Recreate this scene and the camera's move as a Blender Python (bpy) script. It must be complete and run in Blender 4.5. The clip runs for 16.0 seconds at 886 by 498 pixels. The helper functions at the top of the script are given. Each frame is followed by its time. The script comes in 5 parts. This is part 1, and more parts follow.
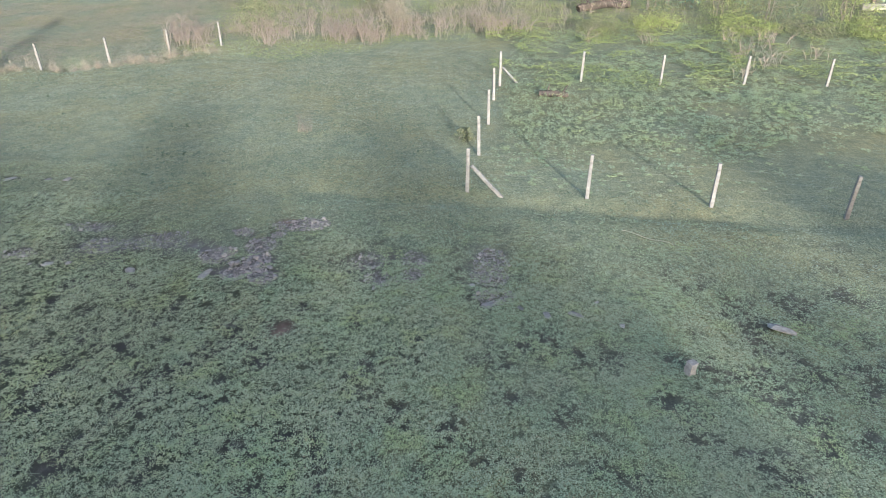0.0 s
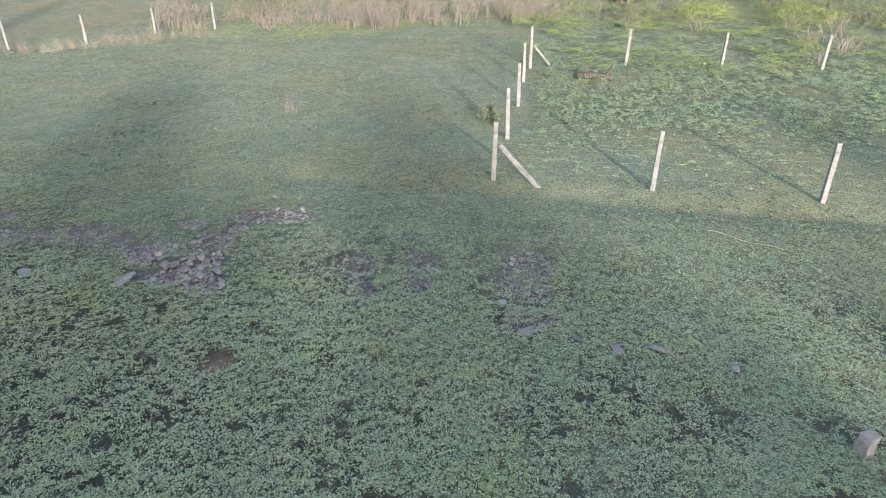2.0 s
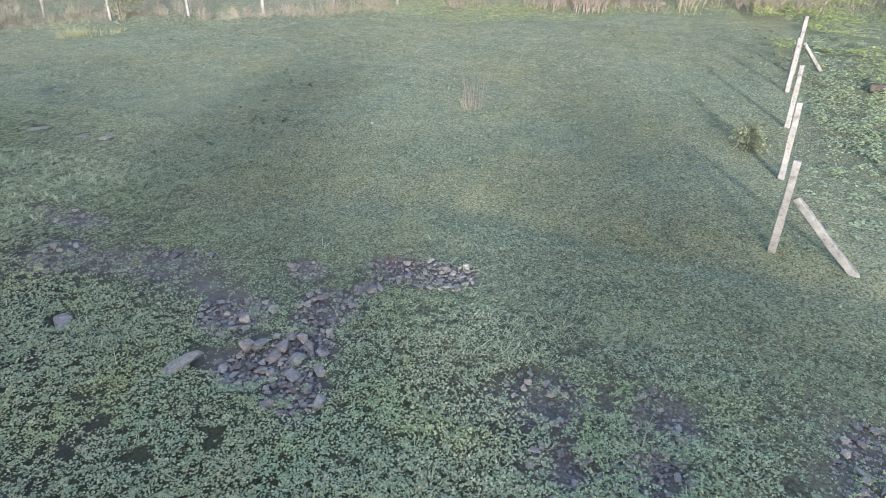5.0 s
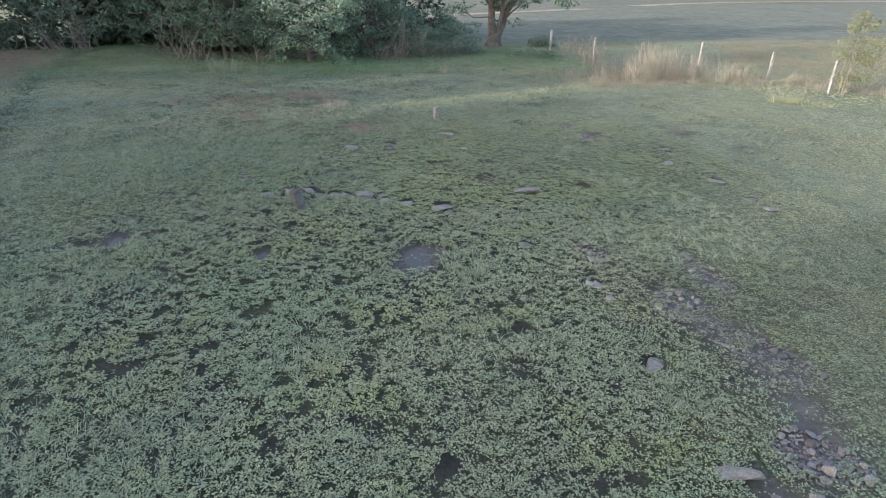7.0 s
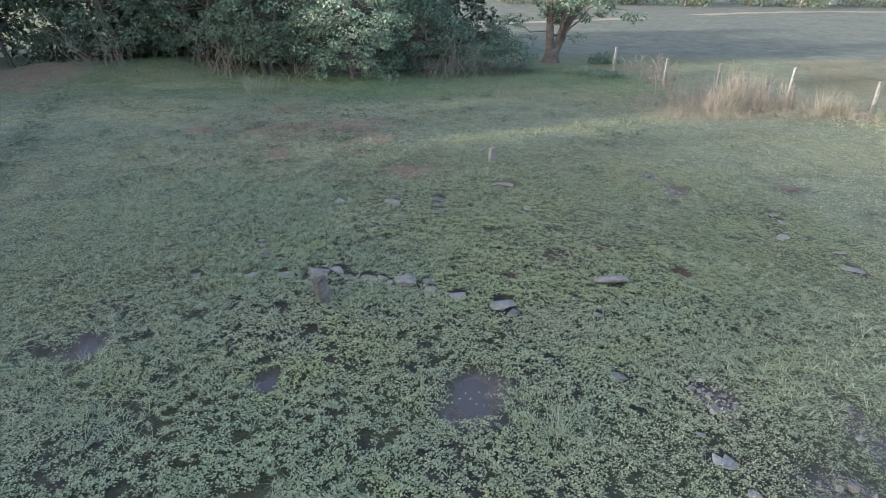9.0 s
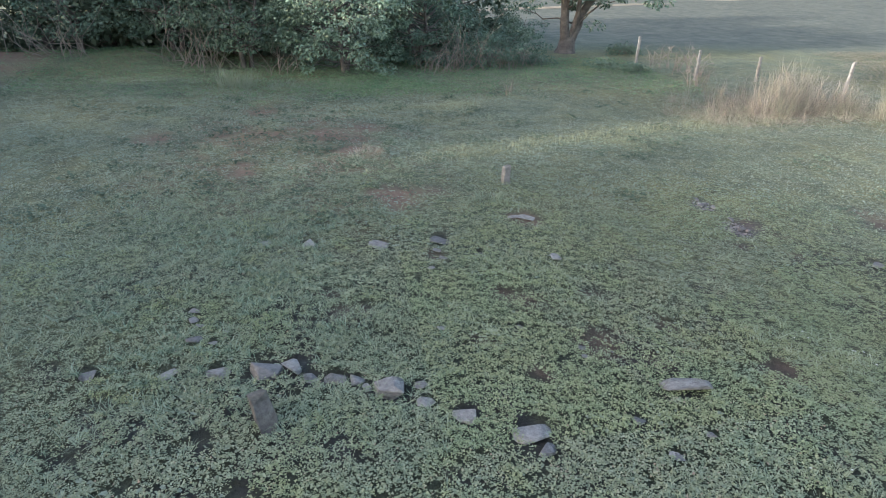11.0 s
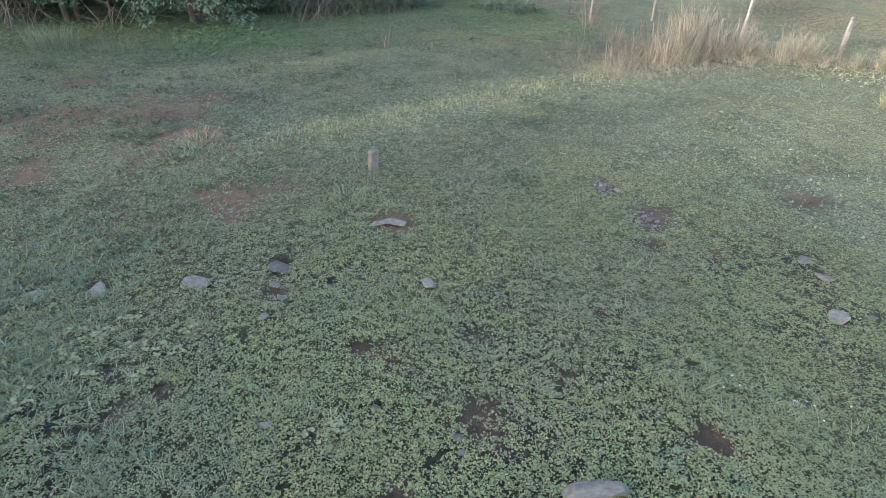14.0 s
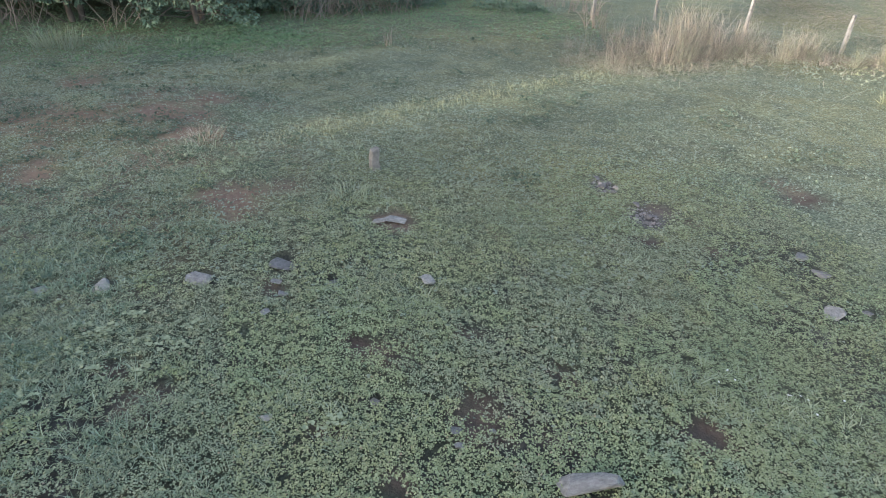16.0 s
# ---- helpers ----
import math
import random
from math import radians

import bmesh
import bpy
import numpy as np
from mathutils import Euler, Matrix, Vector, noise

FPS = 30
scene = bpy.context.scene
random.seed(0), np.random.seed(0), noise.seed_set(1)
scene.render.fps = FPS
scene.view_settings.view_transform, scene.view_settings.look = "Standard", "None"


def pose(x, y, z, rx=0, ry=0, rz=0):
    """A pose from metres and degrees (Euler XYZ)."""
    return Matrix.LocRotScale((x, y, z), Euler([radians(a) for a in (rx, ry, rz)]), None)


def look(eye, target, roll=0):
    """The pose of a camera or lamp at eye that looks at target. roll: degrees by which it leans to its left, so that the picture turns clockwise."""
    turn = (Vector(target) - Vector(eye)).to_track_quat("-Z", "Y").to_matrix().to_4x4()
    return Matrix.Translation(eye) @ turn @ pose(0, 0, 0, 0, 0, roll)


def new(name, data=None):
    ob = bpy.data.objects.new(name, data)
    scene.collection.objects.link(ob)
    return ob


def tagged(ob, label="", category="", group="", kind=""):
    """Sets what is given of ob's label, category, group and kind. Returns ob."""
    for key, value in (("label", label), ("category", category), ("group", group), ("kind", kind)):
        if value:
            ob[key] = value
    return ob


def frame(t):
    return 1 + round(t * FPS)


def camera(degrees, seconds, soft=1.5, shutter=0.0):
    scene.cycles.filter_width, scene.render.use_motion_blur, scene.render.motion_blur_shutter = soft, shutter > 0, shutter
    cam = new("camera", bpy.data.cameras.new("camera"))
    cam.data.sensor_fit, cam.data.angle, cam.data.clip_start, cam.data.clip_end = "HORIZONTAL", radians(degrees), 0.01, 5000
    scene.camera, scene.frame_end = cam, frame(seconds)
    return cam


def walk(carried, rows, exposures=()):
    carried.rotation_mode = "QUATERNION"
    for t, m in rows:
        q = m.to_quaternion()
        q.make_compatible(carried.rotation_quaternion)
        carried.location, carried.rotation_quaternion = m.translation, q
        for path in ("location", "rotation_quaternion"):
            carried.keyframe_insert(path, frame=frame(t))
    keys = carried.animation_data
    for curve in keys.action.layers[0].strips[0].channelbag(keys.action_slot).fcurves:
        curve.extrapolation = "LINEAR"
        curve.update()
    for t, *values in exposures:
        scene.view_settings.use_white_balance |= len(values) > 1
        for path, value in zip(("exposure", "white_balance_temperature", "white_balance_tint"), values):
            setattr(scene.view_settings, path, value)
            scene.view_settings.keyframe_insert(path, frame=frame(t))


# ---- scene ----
cam = camera(69.4, 16.0, soft=0.9)
PATH = [
    (0, (0.246, 0.075, 9.392), (0.199, 1.807, 8.393), -0.4),
    (0.5, (0.219, 0.525, 8.406), (0.173, 2.257, 7.407), -0.4),
    (1, (0.166, 1.657, 7.647), (0.106, 3.403, 6.673), -0.3),
    (1.5, (0.15, 3.128, 7.084), (0.075, 4.887, 6.135), -0.3),
    (2, (0.09, 4.444, 6.47), (-0.008, 6.202, 5.521), -0.2),
    (2.5, (-0.078, 5.52, 5.992), (-0.189, 7.278, 5.045), -0.1),
    (3, (-0.192, 6.198, 5.725), (-0.307, 7.956, 4.776), -0.0),
    (3.2, (-0.237, 6.534, 5.624), (-0.361, 8.289, 4.674), 0.1),
    (5.3, (-1.753, 10.094, 5.15), (-2.715, 11.553, 4.178), 0.1),
    (5.5, (-1.795, 10.127, 5.157), (-3.031, 11.359, 4.18), 0.4),
    (6, (-1.982, 10.162, 5.07), (-3.597, 10.865, 4.122), 0.9),
    (6.5, (-2.12, 10.145, 5.06), (-3.852, 10.655, 4.199), 0.8),
    (7, (-2.156, 10.064, 5.337), (-3.917, 10.526, 4.511), 0.9),
    (7.5, (-2.39, 10.03, 5.694), (-4.159, 10.47, 4.87), 1.1),
    (8, (-3.094, 10.131, 5.815), (-4.867, 10.556, 4.991), 1.2),
    (8.5, (-4.408, 10.318, 5.814), (-6.184, 10.725, 4.99), 1.3),
    (9, (-5.868, 10.561, 5.761), (-7.658, 10.902, 4.937), 1.3),
    (9.2, (-6.303, 10.627, 5.743), (-8.098, 10.931, 4.916), 1.4),
    (11.3, (-10.435, 11.5, 5.444), (-12.196, 11.848, 4.562), 1.6),
    (11.5, (-10.774, 11.636, 5.445), (-12.517, 12.011, 4.54), 1.6),
    (12, (-11.554, 12.032, 5.431), (-13.24, 12.524, 4.474), 1.6),
    (12.5, (-12.299, 12.558, 5.475), (-13.941, 13.112, 4.475), 1.6),
    (13, (-12.67, 12.86, 5.445), (-14.296, 13.433, 4.43), 1.7),
    (13.5, (-12.756, 12.94, 5.432), (-14.374, 13.525, 4.413), 1.7),
    (14, (-12.746, 12.964, 5.429), (-14.366, 13.542, 4.408), 1.8),
    (14.5, (-12.719, 13.001, 5.422), (-14.372, 13.472, 4.4), 1.8),
    (15, (-12.693, 13.009, 5.426), (-14.347, 13.475, 4.403), 1.8),
    (15.5, (-12.644, 12.987, 5.449), (-14.282, 13.504, 4.425), 1.8),
    (16, (-12.615, 12.988, 5.457), (-14.237, 13.555, 4.434), 1.6),
]
TURN = [
    (4.3, (-0.997, 8.758, 5.258), (-1.144, 10.506, 4.297), 0.1),
    (4.8, (-1.441, 9.643, 5.177), (-1.805, 11.354, 4.207), 0.1),
]
STOPS = 2.06
walk(cam, sorted([(t, look(eye, target, roll)) for t, eye, target, roll in PATH + TURN], key=lambda r: r[0]),
     [(0.0, STOPS, 6170, 11), (2.1, STOPS, 6220, 11), (3.1, STOPS, 5580, 13), (5.3, STOPS, 6080, 12), (6.2, STOPS, 6360, 13), (9.0, STOPS, 6200, 14), (11.0, STOPS, 6250, 13), (16.0, STOPS, 6400, 12)])

# ---- light ----
SUN_AWAY = Vector((-0.285, 0.945, -0.183)).normalized()   # the way the low morning sun shines
world = bpy.data.worlds.new("morning_sky")
scene.world = world
world.use_nodes = True
wn = world.node_tree
sky = wn.nodes.new("ShaderNodeTexSky")
sky.sky_type = "NISHITA"
sky.sun_disc = False
sky.sun_elevation = math.asin(-SUN_AWAY.z)
sky.sun_rotation = math.atan2(-SUN_AWAY.x, -SUN_AWAY.y)
sky.air_density, sky.dust_density, sky.ozone_density = 1.0, 2.5, 1.0
wn.links.new(sky.outputs[0], wn.nodes["Background"].inputs[0])
wn.nodes["Background"].inputs[1].default_value = 0.15
lamp = bpy.data.lights.new("sun", "SUN")
lamp.energy, lamp.angle, lamp.color = 2.55, radians(2.0), (1.0, 0.95, 0.84)
sun = new("sun", lamp)
sun.matrix_world = look((0, 0, 60), Vector((0, 0, 60)) + SUN_AWAY)

# ---- smooth noise and the lie of the land ----
TABLE = np.random.default_rng(5).random((256, 256))


def vnoise(x, y, size, seed=0):
    """Smooth noise from 0 to 1 over cells of that size."""
    c, n = math.cos(0.5 + 1.3 * seed), math.sin(0.5 + 1.3 * seed)
    x, y = np.asarray(x), np.asarray(y)
    u, v = (c * x + n * y) / size + 37.3 * seed + 500, (c * y - n * x) / size + 91.7 * seed + 500
    i, j = np.floor(u).astype(int), np.floor(v).astype(int)
    a, b = u - i, v - j
    a, b = a * a * (3 - 2 * a), b * b * (3 - 2 * b)
    t = lambda p, q: TABLE[p % 256, q % 256]
    return (t(i, j) * (1 - a) + t(i + 1, j) * a) * (1 - b) + (t(i, j + 1) * (1 - a) + t(i + 1, j + 1) * a) * b


def fbm(x, y, size, seed=0):
    return 0.55 * vnoise(x, y, size, seed) + 0.3 * vnoise(x, y, size / 2.1, seed + 1) + 0.15 * vnoise(x, y, size / 4.3, seed + 2)


def spot(x, y, cx, cy, rx, ry=None, edge=0.35, seed=3):
    """1 inside a ragged oval, 0 outside."""
    ry = ry or rx
    d = np.sqrt(((x - cx) / rx) ** 2 + ((y - cy) / ry) ** 2)
    d = d + (fbm(x, y, max(rx, ry) * 0.9 + 0.05, seed) - 0.5) * 1.1
    return np.clip((1 + edge / 2 - d) / edge, 0, 1)


def gz(x, y):
    """Height of the ground."""
    x, y = np.asarray(x, float), np.asarray(y, float)
    z = -0.015 * np.maximum(0, -20 - x) + 0.015 * np.maximum(0, -95 - x)
    z = z + 0.05 * (fbm(x, y, 2.2, 7) - 0.5) + 0.08 * (vnoise(x, y, 9, 4) - 0.5)
    for cx, cy, r, up in ((-43.2, -3.2, 2.4, 0.75), (-44.5, 2.2, 4.0, 0.75), (-30.4, 10.6, 2.2, 0.14), (-27.3, 12.4, 1.2, 0.1), (-22.9, 38.2, 1.3, -0.5), (13.0, 54.0, 3.0, 0.6)):
        z = z + up * np.exp(-((x - cx) ** 2 + (y - cy) ** 2) / (r * r))
    # A shallow ditch along the foot of the plot fence.
    d = y - np.interp(x, (-7, -4, 0, 3, 5, 9, 13, 25), (20.2, 20.0, 19.6, 19.05, 18.75, 18.3, 18.0, 17.0))
    return z - (0.1 + 0.06 * vnoise(x, y, 1.7, 6)) * np.where(d < 0, np.exp(-(d / 0.4) ** 2), np.exp(-(d / 0.8) ** 2)) * np.clip((x + 8) / 5, 0, 1)


# Bare places: stony beds, wet hollows, red earth. Centre x, centre y, half widths.
STONY = [(-6.77, 15.89, 0.5, 0.5), (-5.95, 14.95, 0.42, 0.38), (-5.75, 15.25, 0.45, 0.42), (-5.5, 15.65, 0.42, 0.4), (-5.12, 14.76, 0.42, 0.36), (-5.63, 16.51, 0.48, 0.45), (-5.27, 17.16, 0.25, 0.2), (-7.33, 16.48, 0.42, 0.38), (-6.37, 17.33, 0.35, 0.3), (-6.6, 14.95, 0.3, 0.2), (-4.7, 17.75, 0.95, 0.42)]
STONY += [(-8.7, 17.0, 0.8, 0.35), (-11.5, 17.6, 0.9, 0.3), (-12.6, 15.9, 0.5, 0.3), (-2.3, 15.7, 0.5, 0.4), (-0.9, 15.7, 0.4, 0.5), (-1.9, 14.7, 0.45, 0.3), (-1.0, 14.9, 0.3, 0.3), (1.2, 15.7, 0.6, 0.8), (1.1, 14.8, 0.5, 0.45), (1.3, 13.8, 0.3, 0.2),
         (-10.5, 16.5, 0.65, 0.45), (-9.1, 16.6, 1.3, 0.42), (-21.4, 20.0, 0.5, 0.3), (-22.8, 20.0, 0.45, 0.25), (-7.3, 16.4, 0.6, 0.4)]
HOLLOWS_A = [(-4.1, 12.5, 0.27), (-6.4, 10.8, 0.36), (-4.9, 10.55, 0.22), (-9.9, 10.9, 0.26), (-7.3, 8.1, 0.36), (-3.9, 8.7, 0.2), (-8.6, 9.6, 0.22),
             (-1.3, 8.4, 0.14), (1.6, 8.0, 0.16), (1.9, 10.2, 0.18), (3.0, 9.0, 0.16), (5.2, 9.9, 0.1), (4.0, 8.8, 0.13), (-3.1, 9.0, 0.13),
             (-3.6, 7.8, 0.25), (-1.9, 7.8, 0.16), (-0.4, 8.2, 0.18), (-1.8, 10.3, 0.15), (-1.55, 10.1, 0.22), (-1.0, 9.8, 0.2), (-6.0, 9.4, 0.14),
             (-6.7, 9.6, 0.2), (-8.5, 10.9, 0.2), (-6.1, 13.4, 0.17), (-6.9, 13.6, 0.17), (-7.7, 11.9, 0.15), (2.6, 12.7, 0.13), (3.3, 7.9, 0.14)]
HOLLOWS_B = [(-6.6, 11.9, 0.14), (-7.5, 11.5, 0.2), (-8.7, 9.7, 0.12), (-9.7, 11.7, 0.12), (-12.5, 8.2, 0.16), (-13.2, 8.9, 0.16), (-15.3, 6.0, 0.24),
             (-9.1, 13.1, 0.3), (-10.2, 13.5, 0.22), (-11.5, 9.4, 0.13), (-16.1, 8.2, 0.24), (-15.2, 10.1, 0.22), (-12.4, 10.9, 0.17), (-11.2, 7.9, 0.2),
             (-9.9, 9.0, 0.2), (-12.7, 7.0, 0.2), (-15.4, 7.4, 0.16), (-12.7, 10.3, 0.14), (-16.1, 9.6, 0.2), (-14.5, 11.9, 0.12), (-13.3, 9.0, 0.16),
             (-15.6, 11.4, 0.16), (-13.8, 7.7, 0.17), (-15.5, 13.45, 0.3), (-17.5, 10.75, 0.22), (-17.8, 10.2, 0.18), (-16.6, 12.2, 0.2)]
HOLLOWS_C = [(-21.8, 23.6, 0.26), (-21.2, 23.5, 0.3), (-20.5, 19.5, 0.15), (-20.9, 20.6, 0.14), (-19.8, 20.4, 0.12), (-18.95, 14.5, 0.22), (-19.2, 14.1, 0.18),
             (-19.0, 15.7, 0.18), (-17.8, 16.5, 0.23), (-19.57, 11.2, 0.17), (-19.1, 11.73, 0.14), (-17.5, 15.2, 0.32), (-17.0, 15.8, 0.13), (-17.6, 18.1, 0.12),
             (-16.5, 17.6, 0.24), (-17.8, 13.4, 0.13), (-16.8, 14.0, 0.16), (-21.5, 17.2, 0.15), (-16.7, 19.0, 0.12), (-22.2, 15.6, 0.22), (-20.9, 13.2, 0.18), (-21.6, 20.4, 0.25)]
PUDDLE_BEDS = [(-13.2, 12.5, 0.5, 0.45), (-12.9, 12.2, 0.35, 0.35), (-14.0, 9.5, 0.3, 0.22), (-15.3, 6.6, 0.36, 0.3)]
RED_EARTH = [(-29.9, 8.8, 0.9, 1.3), (-29.8, 11.6, 0.8, 1.1), (-30.8, 12.6, 0.7, 0.7), (-28.0, 11.7, 0.5, 0.6), (-24.4, 13.0, 0.6, 0.9), (-26.9, 8.9, 0.4, 0.6), (-18.9, 11.4, 0.25, 0.2), (-23.9, 13.0, 0.65, 0.5), (-30.3, 6.0, 0.8, 0.6), (-26.5, 9.1, 0.5, 0.4),
             (-42.3, -3.3, 2.8, 1.8), (-38.3, -2.4, 1.1, 0.6), (-33.8, 8.9, 0.9, 0.6), (-4.05, 12.45, 0.32, 0.26), (-5.2, 17.9, 0.3, 0.16), (12.5, 53.2, 2.2, 1.2), (-22.5, 15.5, 0.4, 0.3)]

# Rocks that show above the weeds: place and width.
ROW = [(-17.73, 7.91, 0.28), (-17.61, 8.96, 0.27), (-17.55, 9.62, 0.35), (-17.49, 10.23, 0.52), (-17.54, 10.61, 0.36), (-17.28, 10.9, 0.25), (-17.2, 11.22, 0.32), (-17.09, 11.48, 0.29),
       (-16.95, 11.64, 0.15), (-16.79, 11.95, 0.48), (-16.86, 12.37, 0.2), (-16.46, 12.37, 0.27), (-16.16, 12.84, 0.36), (-15.72, 13.58, 0.48), (-15.4, 13.66, 0.28)]
LOOSE_A = [(-15.73, 15.0, 0.2), (-15.33, 15.76, 0.16), (-15.07, 15.13, 0.16), (-21.63, 10.83, 0.46), (-21.43, 12.17, 0.44), (-21.52, 13.42, 0.48), (-22.45, 15.5, 0.42), (-20.23, 13.05, 0.17),
           (-19.2, 9.04, 0.22), (-18.89, 9.08, 0.2), (-18.35, 9.18, 0.25), (-18.24, 9.46, 0.15), (-18.77, 9.21, 0.14), (-18.56, 9.62, 0.12), (-21.75, 9.97, 0.24), (-20.63, 13.31, 0.2),
           (-21.0, 13.27, 0.18), (-20.79, 14.09, 0.19), (-22.4, 15.2, 0.26), (-17.36, 14.87, 0.16), (-17.25, 15.26, 0.12), (-17.14, 14.82, 0.12), (-19.34, 21.67, 0.36), (-18.82, 21.56, 0.34)]
LOOSE_B = [(-17.91, 20.9, 0.38), (-17.73, 21.35, 0.18), (-18.11, 14.12, 0.14), (-18.18, 12.86, 0.16), (-20.31, 15.45, 0.28), (-16.2, 21.3, 0.46), (-16.89, 21.54, 0.28), (-14.73, 21.25, 0.3),
           (-13.96, 21.15, 0.34), (-13.29, 14.73, 0.3), (-13.91, 13.82, 0.18), (-11.43, 15.21, 0.24), (-11.89, 15.28, 0.14), (-10.77, 15.33, 0.22), (-15.03, 15.16, 0.16), (0.98, 13.52, 0.38),
           (1.82, 13.3, 0.2), (2.44, 13.0, 0.27), (-1.97, 14.18, 0.17), (0.63, 14.38, 0.19), (3.79, 13.6, 0.15), (4.23, 12.6, 0.19), (-8.89, 15.0, 0.4), (-11.41, 15.35, 0.3)]


def bare_at(x, y):
    b = np.zeros_like(x)
    beds = [(*bed, 0.9, 1.9) if -13 < bed[0] < -7.5 and bed[1] > 15 else (*bed, 0.4, 1.0) for bed in STONY + PUDDLE_BEDS] + [(cx, cy, r * 1.0, r * 0.85, 0.9, 1.9) for cx, cy, r in HOLLOWS_A + HOLLOWS_B + HOLLOWS_C]
    rag = vnoise(x, y, 0.16, 16) - 0.5
    for cx, cy, rx, ry, edge, ragged in beds:
        near = (np.abs(x - cx) < 2.4 * rx) & (np.abs(y - cy) < 2.4 * ry)
        if near.any():
            d = np.clip(spot(x[near], y[near], cx, cy, rx, ry, edge) + (ragged - 1) * rag[near], 0, 1)
            d = d * (np.hypot((x[near] - cx) / rx, (y[near] - cy) / ry) < 1.9)
            b[near] = np.maximum(b[near], d)
    b = b * (0.5 + 0.5 * np.clip((fbm(x, y, 0.35, 15) - 0.42) / 0.12, 0, 1))
    for cx, cy, r in ROW + LOOSE_A + LOOSE_B:
        near = (np.abs(x - cx) < 1) & (np.abs(y - cy) < 1)
        if near.any():
            b[near] = np.maximum(b[near], spot(x[near], y[near], cx, cy, r * 0.56, r * 0.44, 0.3))
    for cx, cy, rx, ry in PUDDLE_BEDS:
        near = (np.abs(x - cx) < 2 * rx) & (np.abs(y - cy) < 2 * ry)
        b[near] = np.maximum(b[near], 0.94 * spot(x[near], y[near], cx, cy, rx * 0.9, ry * 0.9, 0.5))
    return b


def stony_at(x, y):
    b = np.zeros_like(x)
    for cx, cy, rx, ry in STONY + PUDDLE_BEDS:
        b = np.maximum(b, spot(x, y, cx, cy, rx * 1.3, ry * 1.3, 0.6))
    return b


def red_at(x, y):
    b = np.zeros_like(x)
    for cx, cy, rx, ry in RED_EARTH:
        b = np.maximum(b, spot(x, y, cx, cy, rx, ry, 0.6) * (1.0 if cy < 0 else 0.9) * (0.5 + 0.5 * np.clip((fbm(x, y, 0.45, 17) - 0.38) / 0.2, 0, 1)))
    return b


def worn_at(x, y):
    """Thin worn growth round the red patches."""
    return spot(x, y, -28.0, 10.2, 5.0, 3.6, 0.9) * np.clip((0.6 * fbm(x, y, 0.8, 18) + 0.4 * vnoise(x, y, 0.22, 19) - 0.45) / 0.12, 0, 1)


def field_at(x, y):
    """The rough plot inside the near fence."""
    left = 0.9 + (y - 20) * 0.115
    inside = np.clip((x - left) / 0.8, 0, 1) * np.clip((y - 20.6 + (x - 1) * 0.16) / 0.8, 0, 1)
    return inside * np.clip((41.5 + 2.5 * (vnoise(x, y, 3, 9) - 0.5) - y) / 1.5, 0, 1)


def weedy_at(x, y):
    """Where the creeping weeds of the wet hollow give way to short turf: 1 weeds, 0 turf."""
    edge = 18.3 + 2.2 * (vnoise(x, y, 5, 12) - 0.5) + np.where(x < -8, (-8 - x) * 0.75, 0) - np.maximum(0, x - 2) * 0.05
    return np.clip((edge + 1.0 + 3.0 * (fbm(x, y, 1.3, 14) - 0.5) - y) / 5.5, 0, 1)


def overgrown(x, y):
    """How densely the hollow is overgrown: 1 in its middle, thinning out to the south."""
    edge = np.where(x < 8, np.minimum(6.8, 0.9 + (x + 24) * 0.33), 6.8 + (x - 8) * 1.65) + 1.5 * (fbm(x, y, 2.0, 13) - 0.5)
    return np.where(y > edge, 1.0, np.clip(1 - (edge - y) / 5, 0, 1) ** 2 * 0.4)


def reach(x, y):
    """Distance from the line of flight on the ground."""
    best = np.full(np.shape(x), 1e9)
    for ax, ay, bx, by in ((0, 2, -2, 10), (-2, 10, -12.7, 13)):
        t = np.clip(((x - ax) * (bx - ax) + (y - ay) * (by - ay)) / ((bx - ax) ** 2 + (by - ay) ** 2), 0, 1)
        best = np.minimum(best, np.hypot(x - ax - t * (bx - ax), y - ay - t * (by - ay)))
    return best


# ---- materials ----
def mat(name, rough=0.8, spec=0.3):
    m = bpy.data.materials.new(name)
    m.use_nodes = True
    b = m.node_tree.nodes["Principled BSDF"]
    b.inputs["Roughness"].default_value = rough
    b.inputs["Specular IOR Level"].default_value = spec
    return m, m.node_tree, b


def ramp(nt, fac, stops):
    r = nt.nodes.new("ShaderNodeValToRGB")
    els = r.color_ramp.elements
    while len(els) < len(stops):
        els.new(0.5)
    for e, (p, c) in zip(els, stops):
        e.position, e.color = p, (*c, 1)
    nt.links.new(fac, r.inputs[0])
    return r.outputs[0]


def noise_tex(nt, scale, detail=4.0, rough=0.55, space="Object"):
    co = nt.nodes.new("ShaderNodeTexCoord")
    n = nt.nodes.new("ShaderNodeTexNoise")
    n.inputs["Scale"].default_value, n.inputs["Detail"].default_value, n.inputs["Roughness"].default_value = scale, detail, rough
    nt.links.new(co.outputs[space], n.inputs["Vector"])
    return n.outputs["Fac"]


def mix(nt, fac, a, b, how="MIX"):
    m = nt.nodes.new("ShaderNodeMix")
    m.data_type, m.blend_type = "RGBA", how
    for sock, val in ((m.inputs[0], fac), (m.inputs[6], a), (m.inputs[7], b)):
        if isinstance(val, (int, float)):
            sock.default_value = val
        elif isinstance(val, tuple):
            sock.default_value = (*val, 1)
        else:
            nt.links.new(val, sock)
    return m.outputs[2]


